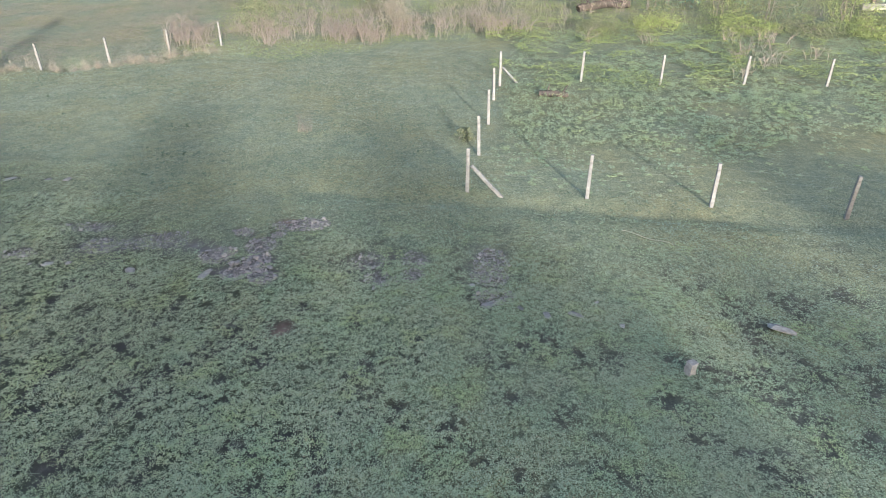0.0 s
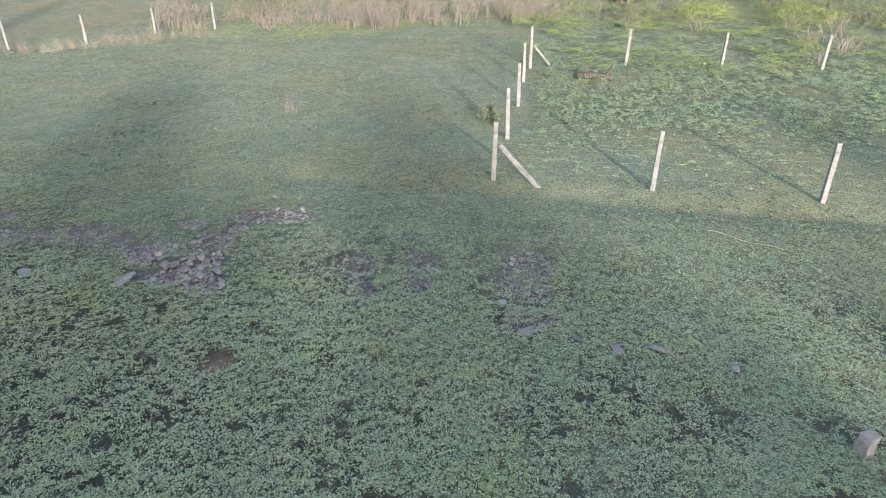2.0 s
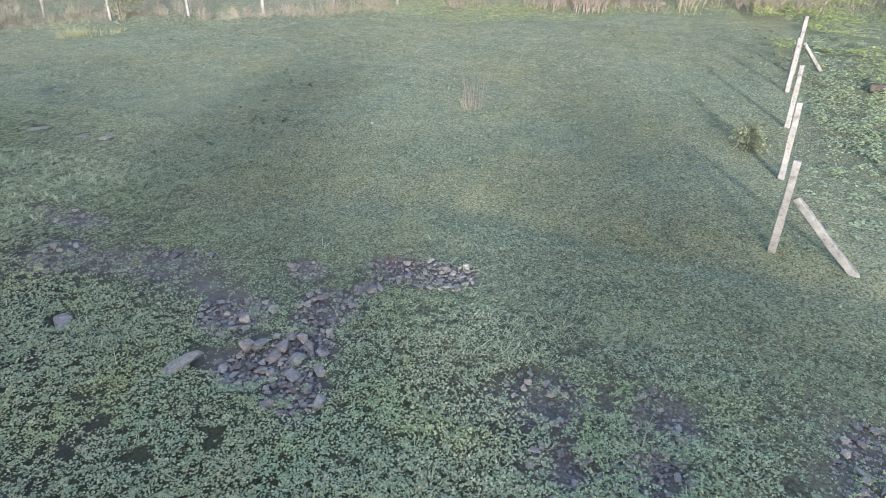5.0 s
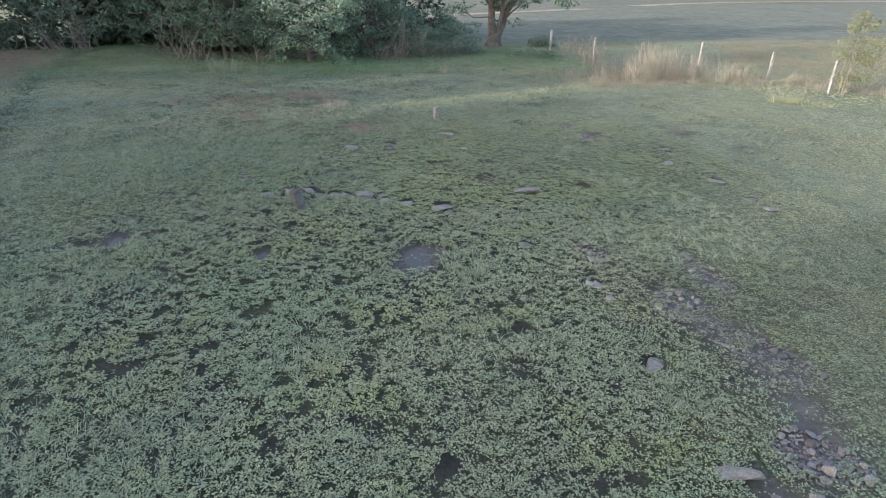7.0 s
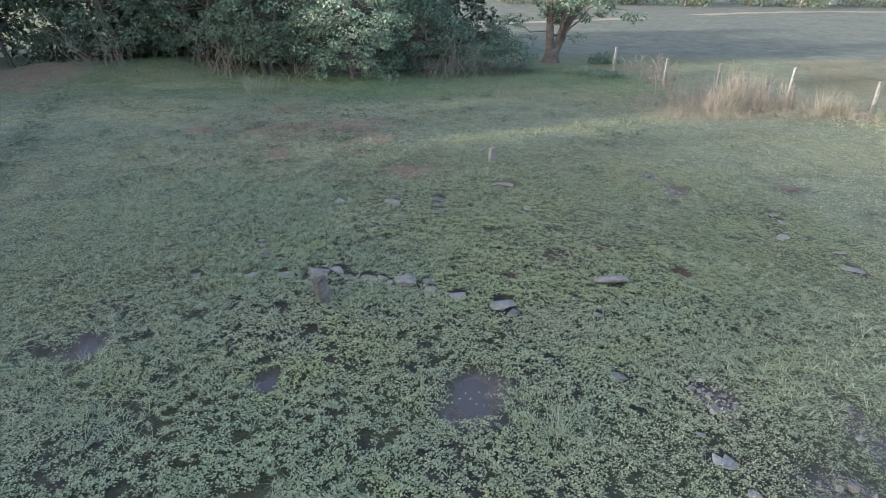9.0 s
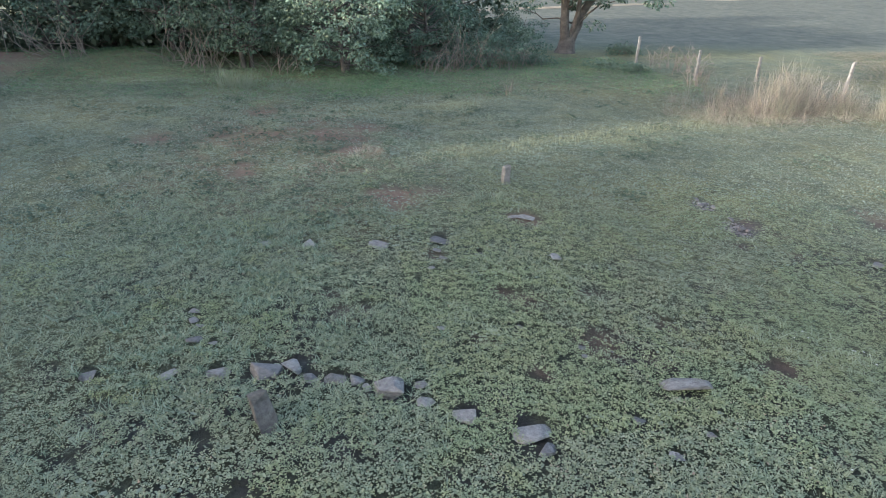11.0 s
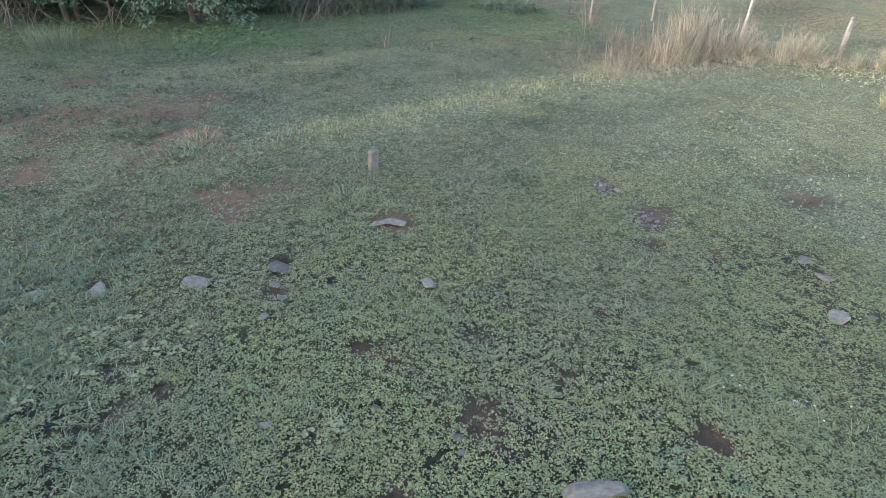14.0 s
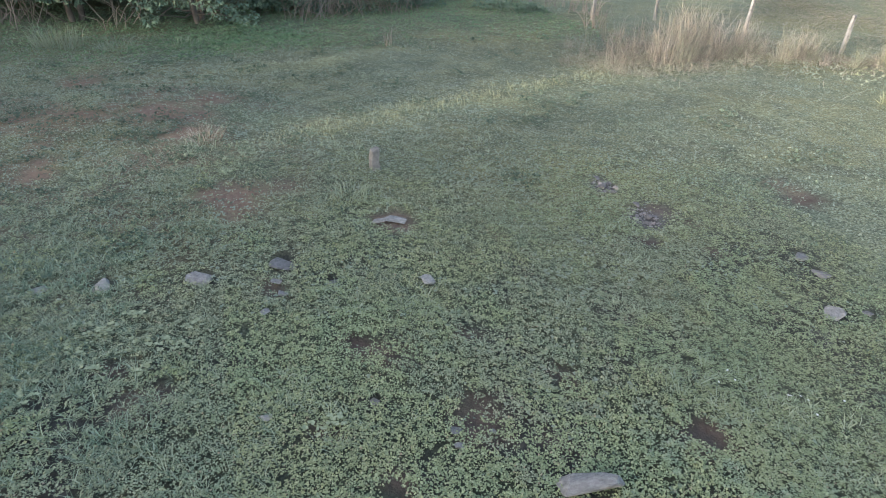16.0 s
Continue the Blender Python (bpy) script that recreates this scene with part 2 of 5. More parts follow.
def bump(nt, b, height, strength, dist=0.02):
    n = nt.nodes.new("ShaderNodeBump")
    n.inputs["Strength"].default_value, n.inputs["Distance"].default_value = strength, dist
    nt.links.new(height, n.inputs["Height"])
    nt.links.new(n.outputs[0], b.inputs["Normal"])


def leaf_material(name, stops, patch=None, patch_scale=0.35, rough=0.75, spec=0.12, second=None):
    """Leaves that differ one by one, with a second tone in drifts."""
    m, nt, b = mat(name, rough, spec)
    geo = nt.nodes.new("ShaderNodeNewGeometry")
    c = ramp(nt, geo.outputs["Random Per Island"], stops)
    if patch:
        f = ramp(nt, noise_tex(nt, patch_scale, 3), [(0.42, (0, 0, 0)), (0.62, (1, 1, 1))])
        c = mix(nt, f, c, mix(nt, 1.0, c, patch, "MULTIPLY"))
    if second:
        f = ramp(nt, noise_tex(nt, patch_scale * 1.7, 4, 0.7), [(0.5, (0, 0, 0)), (0.66, (1, 1, 1))])
        c = mix(nt, f, c, mix(nt, 1.0, c, second, "MULTIPLY"))
    nt.links.new(c, b.inputs["Base Color"])
    return m


def plain_material(name, stops, scale, rough=0.85, spec=0.2, bumps=0.3, fine=40.0, by_object=False):
    m, nt, b = mat(name, rough, spec)
    f = noise_tex(nt, scale, 6, 0.65)
    c = ramp(nt, f, stops)
    if by_object:
        info = nt.nodes.new("ShaderNodeObjectInfo")
        c = mix(nt, 1.0, c, ramp(nt, info.outputs["Random"], [(0.0, (0.62, 0.62, 0.65)), (0.5, (0.95, 0.94, 0.94)), (1.0, (1.4, 1.38, 1.35))]), "MULTIPLY")
    nt.links.new(c, b.inputs["Base Color"])
    bump(nt, b, noise_tex(nt, fine, 5), bumps)
    return m


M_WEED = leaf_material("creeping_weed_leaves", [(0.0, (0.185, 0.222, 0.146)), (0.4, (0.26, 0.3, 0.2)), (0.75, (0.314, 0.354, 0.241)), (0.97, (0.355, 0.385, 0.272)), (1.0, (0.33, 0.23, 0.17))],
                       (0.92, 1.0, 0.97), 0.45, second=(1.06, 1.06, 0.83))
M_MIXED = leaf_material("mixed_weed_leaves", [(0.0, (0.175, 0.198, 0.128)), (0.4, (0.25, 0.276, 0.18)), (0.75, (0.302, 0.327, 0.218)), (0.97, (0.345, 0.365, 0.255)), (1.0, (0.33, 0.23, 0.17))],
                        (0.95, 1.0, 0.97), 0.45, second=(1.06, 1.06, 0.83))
M_YELLOW = leaf_material("yellow_green_weed_leaves", [(0.0, (0.2, 0.228, 0.125)), (0.4, (0.272, 0.302, 0.168)), (0.75, (0.325, 0.358, 0.205)), (0.97, (0.37, 0.395, 0.24)), (1.0, (0.33, 0.23, 0.17))],
                         (0.93, 1.0, 1.02), 0.6)
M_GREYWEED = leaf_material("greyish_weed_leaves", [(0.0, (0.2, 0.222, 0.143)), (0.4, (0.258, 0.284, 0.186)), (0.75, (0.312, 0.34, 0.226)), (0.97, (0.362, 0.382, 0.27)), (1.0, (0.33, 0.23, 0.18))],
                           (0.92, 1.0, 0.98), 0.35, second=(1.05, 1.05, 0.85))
M_MEADOW = leaf_material("meadow_weed_leaves", [(0.0, (0.215, 0.243, 0.187)), (0.5, (0.262, 0.295, 0.228)), (1.0, (0.31, 0.345, 0.265))], (0.94, 1.0, 1.02), 0.3, second=(1.05, 1.03, 0.88))
M_PALE = leaf_material("pale_weed_leaves", [(0.0, (0.25, 0.285, 0.18)), (0.6, (0.31, 0.345, 0.22)), (1.0, (0.38, 0.41, 0.275))])
M_TURF = leaf_material("short_turf_leaves", [(0.0, (0.22, 0.236, 0.166)), (0.5, (0.265, 0.29, 0.207)), (1.0, (0.315, 0.34, 0.25))], (0.74, 0.86, 0.93), 0.4, second=(1.2, 1.12, 0.84))
M_DEW = leaf_material("dewy_turf_leaves", [(0.0, (0.28, 0.285, 0.205)), (0.5, (0.335, 0.342, 0.25)), (1.0, (0.4, 0.405, 0.3))], (0.86, 0.92, 0.94), 0.5)
M_GRASS = leaf_material("grass_blades", [(0.0, (0.21, 0.25, 0.175)), (0.6, (0.288, 0.335, 0.236)), (1.0, (0.37, 0.415, 0.3))])
M_BROAD = leaf_material("broad_weed_leaves", [(0.0, (0.225, 0.275, 0.165)), (0.5, (0.26, 0.308, 0.19)), (0.9, (0.29, 0.338, 0.212)), (1.0, (0.31, 0.345, 0.215))], (0.9, 0.97, 0.99), 0.25, second=(1.16, 1.13, 0.84))
M_FRESH = leaf_material("fresh_weed_leaves", [(0.0, (0.12, 0.185, 0.1)), (0.5, (0.165, 0.24, 0.13)), (1.0, (0.22, 0.3, 0.165))], (0.85, 0.95, 0.95), 0.5)
M_LUSH = leaf_material("lush_grass_blades", [(0.0, (0.11, 0.142, 0.095)), (0.5, (0.225, 0.275, 0.19)), (1.0, (0.38, 0.43, 0.32))], (0.92, 1.0, 1.0), 0.8)
M_HAY = leaf_material("half_dry_grass", [(0.0, (0.165, 0.155, 0.112)), (0.5, (0.245, 0.235, 0.172)), (1.0, (0.36, 0.342, 0.265))], (0.86, 0.95, 0.9), 0.9)
M_DRY = leaf_material("dry_straw", [(0.0, (0.17, 0.146, 0.122)), (0.5, (0.30, 0.263, 0.225)), (1.0, (0.45, 0.40, 0.345))], (0.76, 0.78, 0.76), 1.3, second=(1.08, 0.98, 0.9))
M_STRAW = leaf_material("yellowing_grass", [(0.0, (0.17, 0.178, 0.1)), (0.5, (0.238, 0.245, 0.145)), (1.0, (0.32, 0.315, 0.2))])
M_OLIVE = leaf_material("olive_leaves", [(0.0, (0.09, 0.103, 0.058)), (0.5, (0.142, 0.156, 0.092)), (1.0, (0.205, 0.215, 0.135))])
M_TAN = leaf_material("tan_grass", [(0.0, (0.175, 0.154, 0.12)), (0.5, (0.222, 0.195, 0.156)), (1.0, (0.27, 0.236, 0.19))], (0.9, 1.0, 0.95), 0.2)
M_TWIG = leaf_material("brown_stems", [(0.0, (0.13, 0.108, 0.094)), (0.5, (0.215, 0.182, 0.16)), (1.0, (0.31, 0.268, 0.236))])
M_TREE = leaf_material("tree_leaves", [(0.0, (0.105, 0.148, 0.11)), (0.5, (0.14, 0.192, 0.143)), (1.0, (0.19, 0.246, 0.188))], (0.82, 0.92, 0.9), 0.6, 0.75, 0.12)
M_TREE_PALE = leaf_material("pale_tree_leaves", [(0.0, (0.17, 0.232, 0.168)), (0.5, (0.225, 0.292, 0.215)), (1.0, (0.29, 0.355, 0.27))], (0.85, 0.93, 0.92), 0.6, 0.75, 0.1)
# Dark leaves; in the west wood the trees' shade is put into them.
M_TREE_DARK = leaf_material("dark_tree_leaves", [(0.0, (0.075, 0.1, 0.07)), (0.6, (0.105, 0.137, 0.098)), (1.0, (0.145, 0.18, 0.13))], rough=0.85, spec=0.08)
M_BRIGHT = leaf_material("sunny_leaves", [(0.0, (0.15, 0.185, 0.065)), (0.6, (0.215, 0.255, 0.095)), (1.0, (0.285, 0.32, 0.135))])
M_BARK = plain_material("bark", [(0.3, (0.09, 0.078, 0.07)), (0.7, (0.205, 0.175, 0.158))], 3.0, 0.9, 0.15, 0.7, 25)
M_CONCRETE = plain_material("whitewashed_concrete", [(0.3, (0.09, 0.086, 0.082)), (0.45, (0.18, 0.175, 0.17)), (0.7, (0.27, 0.263, 0.255))], 9.0, 0.9, 0.15, 0.35, 60)
M_LOG = plain_material("rotten_log", [(0.3, (0.04, 0.033, 0.029)), (0.7, (0.095, 0.08, 0.072))], 4.0, 0.9, 0.1, 0.7, 25)
M_OLDWOOD = plain_material("weathered_stump", [(0.3, (0.16, 0.153, 0.148)), (0.7, (0.32, 0.306, 0.298))], 9.0, 0.9, 0.1, 0.6, 50)
M_DARKWOOD = plain_material("dark_weathered_wood", [(0.3, (0.085, 0.08, 0.076)), (0.7, (0.185, 0.174, 0.166))], 9.0, 0.9, 0.1, 0.6, 50)
M_ROCK = plain_material("grey_rock", [(0.25, (0.12, 0.114, 0.11)), (0.5, (0.245, 0.235, 0.228)), (0.8, (0.385, 0.368, 0.355))], 5.0, 0.8, 0.3, 0.5, 45, True)
M_STONE = plain_material("rubble_stone", [(0.25, (0.132, 0.122, 0.124)), (0.55, (0.238, 0.22, 0.223)), (0.85, (0.38, 0.358, 0.352))], 7.0, 0.75, 0.35, 0.5, 60, True)
M_WIRE = plain_material("galvanised_wire", [(0.3, (0.12, 0.12, 0.12)), (0.7, (0.22, 0.22, 0.21))], 30.0, 0.5, 0.5, 0.1)
M_PETAL = plain_material("white_petals", [(0.3, (0.7, 0.7, 0.68)), (0.7, (0.82, 0.82, 0.8))], 30.0, 0.7, 0.2, 0.1)

m_ground, gt, gb = mat("pasture_ground", 0.92, 0.15)
# Wet mud, darkened further for the shade deep between the weeds.
soil = ramp(gt, noise_tex(gt, 2.2, 8, 0.65), [(0.3, (0.028, 0.026, 0.026)), (0.55, (0.052, 0.048, 0.048)), (0.75, (0.125, 0.11, 0.112))])
vor = gt.nodes.new("ShaderNodeTexVoronoi")
vor.inputs["Scale"].default_value = 26.0
gt.links.new(gt.nodes.new("ShaderNodeTexCoord").outputs["Object"], vor.inputs["Vector"])
leafy = ramp(gt, vor.outputs["Color"], [(0.15, (0.165, 0.18, 0.125)), (0.5, (0.22, 0.24, 0.17)), (0.85, (0.275, 0.295, 0.215))])
between = ramp(gt, vor.outputs["Distance"], [(0.45, (0, 0, 0)), (0.75, (1, 1, 1))])
moss = mix(gt, between, leafy, (0.10, 0.11, 0.08))
moss = mix(gt, ramp(gt, noise_tex(gt, 5.0, 8, 0.7), [(0.36, (0, 0, 0)), (0.62, (1, 1, 1))]), mix(gt, 1.0, moss, (0.9, 0.9, 0.9), "MULTIPLY"), moss)
moss = mix(gt, ramp(gt, noise_tex(gt, 0.18, 4), [(0.4, (0, 0, 0)), (0.65, (1, 1, 1))]), moss, mix(gt, 1.0, moss, (1.12, 1.0, 0.85), "MULTIPLY"))
red = ramp(gt, noise_tex(gt, 6.0, 8, 0.7), [(0.3, (0.14, 0.088, 0.07)), (0.7, (0.27, 0.178, 0.142))])
stub = ramp(gt, noise_tex(gt, 1.1, 9, 0.7), [(0.3, (0.098, 0.104, 0.09)), (0.5, (0.14, 0.147, 0.124)), (0.7, (0.195, 0.193, 0.162))])
stub = mix(gt, ramp(gt, noise_tex(gt, 0.3, 6, 0.7), [(0.35, (0, 0, 0)), (0.65, (1, 1, 1))]), mix(gt, 1.0, stub, (0.8, 0.82, 0.82), "MULTIPLY"), mix(gt, 1.0, stub, (1.08, 1.06, 1.02), "MULTIPLY"))
moss = mix(gt, ramp(gt, noise_tex(gt, 1.4, 6, 0.7), [(0.38, (0, 0, 0)), (0.62, (1, 1, 1))]), mix(gt, 1.0, moss, (0.8, 0.84, 0.84), "MULTIPLY"), mix(gt, 1.0, moss, (1.1, 1.08, 0.98), "MULTIPLY"))
shade = gt.nodes.new("ShaderNodeVertexColor")
shade.layer_name = "cover"
parts3 = gt.nodes.new("ShaderNodeSeparateColor")
gt.links.new(shade.outputs[0], parts3.inputs[0])
# Litter under the weeds; shade in their gaps is painted into its near-black colour.
shaded_litter_layer = gt.nodes.new("ShaderNodeVertexColor")
shaded_litter_layer.layer_name = "shaded_litter"
moss = mix(gt, shaded_litter_layer.outputs[0], moss, ramp(gt, noise_tex(gt, 9.0, 6, 0.7), [(0.3, (0.022, 0.026, 0.018)), (0.7, (0.05, 0.056, 0.038))]))
grey = ramp(gt, noise_tex(gt, 3.5, 8, 0.7), [(0.3, (0.082, 0.074, 0.074)), (0.55, (0.14, 0.126, 0.127)), (0.75, (0.2, 0.182, 0.182))])
soil = mix(gt, shade.outputs[1], soil, grey)
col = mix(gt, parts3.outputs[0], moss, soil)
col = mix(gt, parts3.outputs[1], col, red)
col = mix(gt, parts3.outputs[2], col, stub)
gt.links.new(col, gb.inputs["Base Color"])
bump(gt, gb, noise_tex(gt, 14.0, 8, 0.75), 0.45, 0.05)

m_water, _, wb = mat("puddle_water", 0.35, 0.16)
wb.inputs["Base Color"].default_value = (0.085, 0.078, 0.084, 1)


# ---- mesh helpers ----
def mesh_of(name, verts, faces, material, smooth=False):
    """A mesh from arrays: verts (n, 3), faces (m, 3 or 4)."""
    me = bpy.data.meshes.new(name)
    verts, faces = np.asarray(verts, np.float32), np.asarray(faces, np.int32)
    k = faces.shape[1]
    me.vertices.add(len(verts))
    me.vertices.foreach_set("co", verts.ravel())
    me.loops.add(faces.size)
    me.loops.foreach_set("vertex_index", faces.ravel())
    me.polygons.add(len(faces))
    me.polygons.foreach_set("loop_start", np.arange(0, faces.size, k, dtype=np.int32))
    if smooth:
        me.polygons.foreach_set("use_smooth", np.ones(len(faces), bool))
    me.materials.append(material)
    me.update(calc_edges=True)
    return me


def thing(name, label, category, group="", at=(0, 0, 0), kind=""):
    ob = new(name)
    ob.location = at
    return tagged(ob, label, category, group, kind)


def child(name, me, parent, label="", m=None):
    ob = new(name, me)
    ob.parent = parent
    if m is not None:
        ob.matrix_basis = m
    return tagged(ob, label) if label else ob


def part(name, bm, material, parent, label=""):
    me = bpy.data.meshes.new(name)
    bm.to_mesh(me)
    bm.free()
    me.materials.append(material)
    return child(name, me, parent, label)


def rosettes(rng, p, size, k, up=(0.15, 0.9), wide=0.42):
    """Leaves round each point p: quads that rise from the middle and droop at the tip."""
    n = len(p)
    az = (rng.random((n, 1)) * 6.283 + np.arange(k) * 6.283 / k + rng.normal(0, 0.35, (n, k))).ravel()
    l = (size[:, None] * rng.uniform(0.6, 1.25, (n, k))).ravel()
    el = rng.uniform(*up, n * k)
    c = np.repeat(p, k, 0)
    d = np.stack([np.cos(az), np.sin(az)], 1)
    w = np.stack([-d[:, 1], d[:, 0]], 1) * (l * wide)[:, None]
    r1, h1 = l * 0.55 * np.cos(el), l * 0.55 * np.sin(el)
    r2, h2 = l * np.cos(el * 0.75), l * np.sin(el * 0.75) * 0.85
    v = np.zeros((n * k, 4, 3))
    v[:, 0] = c
    v[:, 1, :2], v[:, 1, 2] = c[:, :2] + d * r1[:, None] + w, c[:, 2] + h1
    v[:, 2, :2], v[:, 2, 2] = c[:, :2] + d * r2[:, None], c[:, 2] + h2
    v[:, 3, :2], v[:, 3, 2] = c[:, :2] + d * r1[:, None] - w, c[:, 2] + h1
    return v.reshape(-1, 3), np.arange(n * k * 4).reshape(-1, 4)


def wedges(rng, p, size, k, up=(0.0, 0.8), wide=0.5, twist=0.35, loose=0.0):
    """Small wedge-shaped leaflets round each point: one triangle each. loose: how far they stray from it, in leaf lengths."""
    n = len(p)
    az = (rng.random((n, 1)) * 6.283 + np.arange(k) * 6.283 / k + rng.normal(0, 0.4, (n, k))).ravel()
    l = (size[:, None] * rng.uniform(0.65, 1.25, (n, k))).ravel()
    el = rng.uniform(*up, n * k)
    c = np.repeat(p, k, 0)
    c = c + rng.normal(0, 1, c.shape) * (1, 1, 0.3) * (loose * l)[:, None]
    d = np.stack([np.cos(az) * np.cos(el), np.sin(az) * np.cos(el), np.sin(el)], 1) * l[:, None]
    w = np.stack([-np.sin(az), np.cos(az), rng.normal(0, twist, n * k)], 1) * (l * wide)[:, None]
    v = np.stack([c, c + d + w, c + d - w], 1).reshape(-1, 3)
    return v, np.arange(n * k * 3).reshape(-1, 3)


def blades(rng, p, length, lean=0.5, width=0.012, bend=0.5, az=None, least=0.05):
    """Bent grass blades, one at each point: two quads' worth in a strip of three steps."""
    n = len(p)
    az, sp = rng.random(n) * 6.283 if az is None else az, rng.random(n) * 6.283
    le = rng.uniform(least, lean, n)
    d = np.stack([np.cos(az) * np.sin(le), np.sin(az) * np.sin(le), np.cos(le)], 1)
    out = np.stack([np.cos(az), np.sin(az), -0.35 * np.ones(n)], 1)
    side = np.stack([np.cos(sp), np.sin(sp), np.zeros(n)], 1) * width
    l = length[:, None]
    mid, tip = p + d * l * 0.55, p + d * l * 0.95 + out * l * (bend * rng.random((n, 1)) * 0.5)
    v = np.stack([p - side, p + side, mid + side * 0.8, mid - side * 0.8, tip], 1).reshape(-1, 3)
    i = np.arange(n)[:, None] * 5
    tris = np.concatenate([i + [0, 1, 2], i + [0, 2, 3], i + [3, 2, 4]])
    return v, tris


def tube(points, radii, n=7):
    """A tapered round limb along points."""
    pts = np.asarray(points, float)
    vs, fs = [], []
    for a, p in enumerate(pts):
        t = pts[min(a + 1, len(pts) - 1)] - pts[max(a - 1, 0)]
        t = t / (np.linalg.norm(t) + 1e-9)
        u = np.cross(t, (0.3, 0.9, 0.2))
        u /= np.linalg.norm(u) + 1e-9
        w = np.cross(t, u)
        ang = np.arange(n) * 6.28318 / n
        vs.append(p + radii[a] * (np.cos(ang)[:, None] * u + np.sin(ang)[:, None] * w))
    for a in range(len(pts) - 1):
        for b in range(n):
            fs.append((a * n + b, a * n + (b + 1) % n, (a + 1) * n + (b + 1) % n, (a + 1) * n + b))
    return np.concatenate(vs), np.array(fs)


def join(pieces):
    vs, fs, k = [], [], 0
    for v, f in pieces:
        vs.append(v)
        fs.append(np.asarray(f) + k)
        k += len(v)
    return np.concatenate(vs), np.concatenate(fs)


def limb(rng, a, b, r0, r1, wob=0.12, steps=5):
    a, b = np.asarray(a, float), np.asarray(b, float)
    s = np.linspace(0, 1, steps)[:, None]
    pts = a + (b - a) * s + rng.normal(0, wob, (steps, 3)) * np.sin(s * 3.14159) * np.linalg.norm(b - a) * 0.35
    return tube(pts, np.linspace(r0, r1, steps))


def foliage(rng, centres, radii, per, size, droop=0.35):
    """Leaves in ragged clumps: each clump a ball of leaves, denser at its skin."""
    ps = []
    for c, r in zip(centres, radii):
        q = rng.normal(size=(per, 3))
        q /= np.linalg.norm(q, axis=1)[:, None]
        q *= (r * rng.uniform(0.45, 1.1, (per, 1)) ** 0.6)
        q[:, 2] *= 0.55
        ps.append(np.asarray(c) + q)
    p = np.concatenate(ps)
    n = len(p)
    az = rng.random(n) * 6.283
    d = np.stack([np.cos(az), np.sin(az), -rng.uniform(-0.3, 1.0, n) * droop * 2], 1) * 0.6
    d = d + np.concatenate([(q - np.asarray(c)) / r for q, c, r in zip(ps, centres, radii)]) * 0.8 + (0, 0, -0.25)
    d /= np.linalg.norm(d, axis=1)[:, None]
    s = np.cross(d, rng.normal(size=(n, 3)) * 0.5 + (0, 0, 1))
    s /= np.linalg.norm(s, axis=1)[:, None]
    l = (size * rng.uniform(0.6, 1.3, n))[:, None]
    v = np.stack([p, p + d * l * 0.5 + s * l * 0.3, p + d * l, p + d * l * 0.5 - s * l * 0.3], 1).reshape(-1, 3)
    return v, np.arange(n * 4).reshape(-1, 4)


def tree(name, label, x, y, height, spread, low, seed, material=M_TREE, clumps=40, per=90, leaf=0.22, trunk=0.2, stems=1, category="tree", group="", clump_r=(0.5, 1.0)):
    """A tree or shrub: trunk with limbs, and a crown of leaf clumps from the height `low` up."""
    rng = np.random.default_rng(seed)
    root = thing(name, label, category, group, (x, y, float(gz(x, y)) - 0.05))
    wood, centres = [], []
    tops = []
    for s in range(stems):
        a = rng.random() * 6.28
        foot = (0.12 * stems * math.cos(a), 0.12 * stems * math.sin(a), 0)
        top = (spread * 0.3 * math.cos(a) * (stems > 1), spread * 0.3 * math.sin(a) * (stems > 1), height * 0.55)
        wood.append(limb(rng, foot, top, trunk, trunk * 0.45, 0.1, 7))
        tops.append((foot, top))
    for c in range(clumps):
        u, a = rng.random(), rng.random() * 6.283
        h = low + (height - low) * u
        full = math.sin(math.pi * min(1, 0.18 + 0.8 * u)) ** 0.7
        r = spread * full * math.sqrt(rng.uniform(0.25, 1.0))
        centres.append((r * math.cos(a), r * math.sin(a), h))
        if c % 3 == 0:
            foot, top = tops[c % stems]
            f = min(1.0, max(0.12, 0.85 * h / (height * 0.6)))
            start = np.array(foot) + (np.array(top) - np.array(foot)) * f
            wood.append(limb(rng, start, centres[-1], trunk * 0.32, 0.012, 0.14))
    child("trunk", mesh_of("trunk", *join(wood), M_BARK, True), root, "brown trunk with spreading limbs")
    radii = rng.uniform(*clump_r, clumps)
    child("crown", mesh_of("crown", *foliage(rng, centres, radii, per, leaf), material), root)
    return root


# ---- ground ----
def lines(a, b, near, step):
    fine = np.arange(near[0], near[1] + step, step)
    lo, hi = near[0] - a, b - near[1]
    low = near[0] - lo * (np.linspace(1, 0, 26)[:-1] ** 2.6)
    high = near[1] + step + hi * (np.linspace(0, 1, 26)[1:] ** 2.6)
    return np.concatenate([low, fine, high])


gx, gy = lines(-900, 900, (-46, 30), 0.3), lines(-900, 900, (0, 48), 0.3)
X, Y = np.meshgrid(gx, gy)
Z = gz(X, Y)
bare, redness = bare_at(X, Y), red_at(X, Y)
Z = Z - 0.05 * bare
nx, ny = len(gx), len(gy)
idx = np.arange(nx * ny).reshape(ny, nx)
quads = np.stack([idx[:-1, :-1], idx[:-1, 1:], idx[1:, 1:], idx[1:, :-1]], -1).reshape(-1, 4)
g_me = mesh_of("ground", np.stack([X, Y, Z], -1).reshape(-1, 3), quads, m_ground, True)
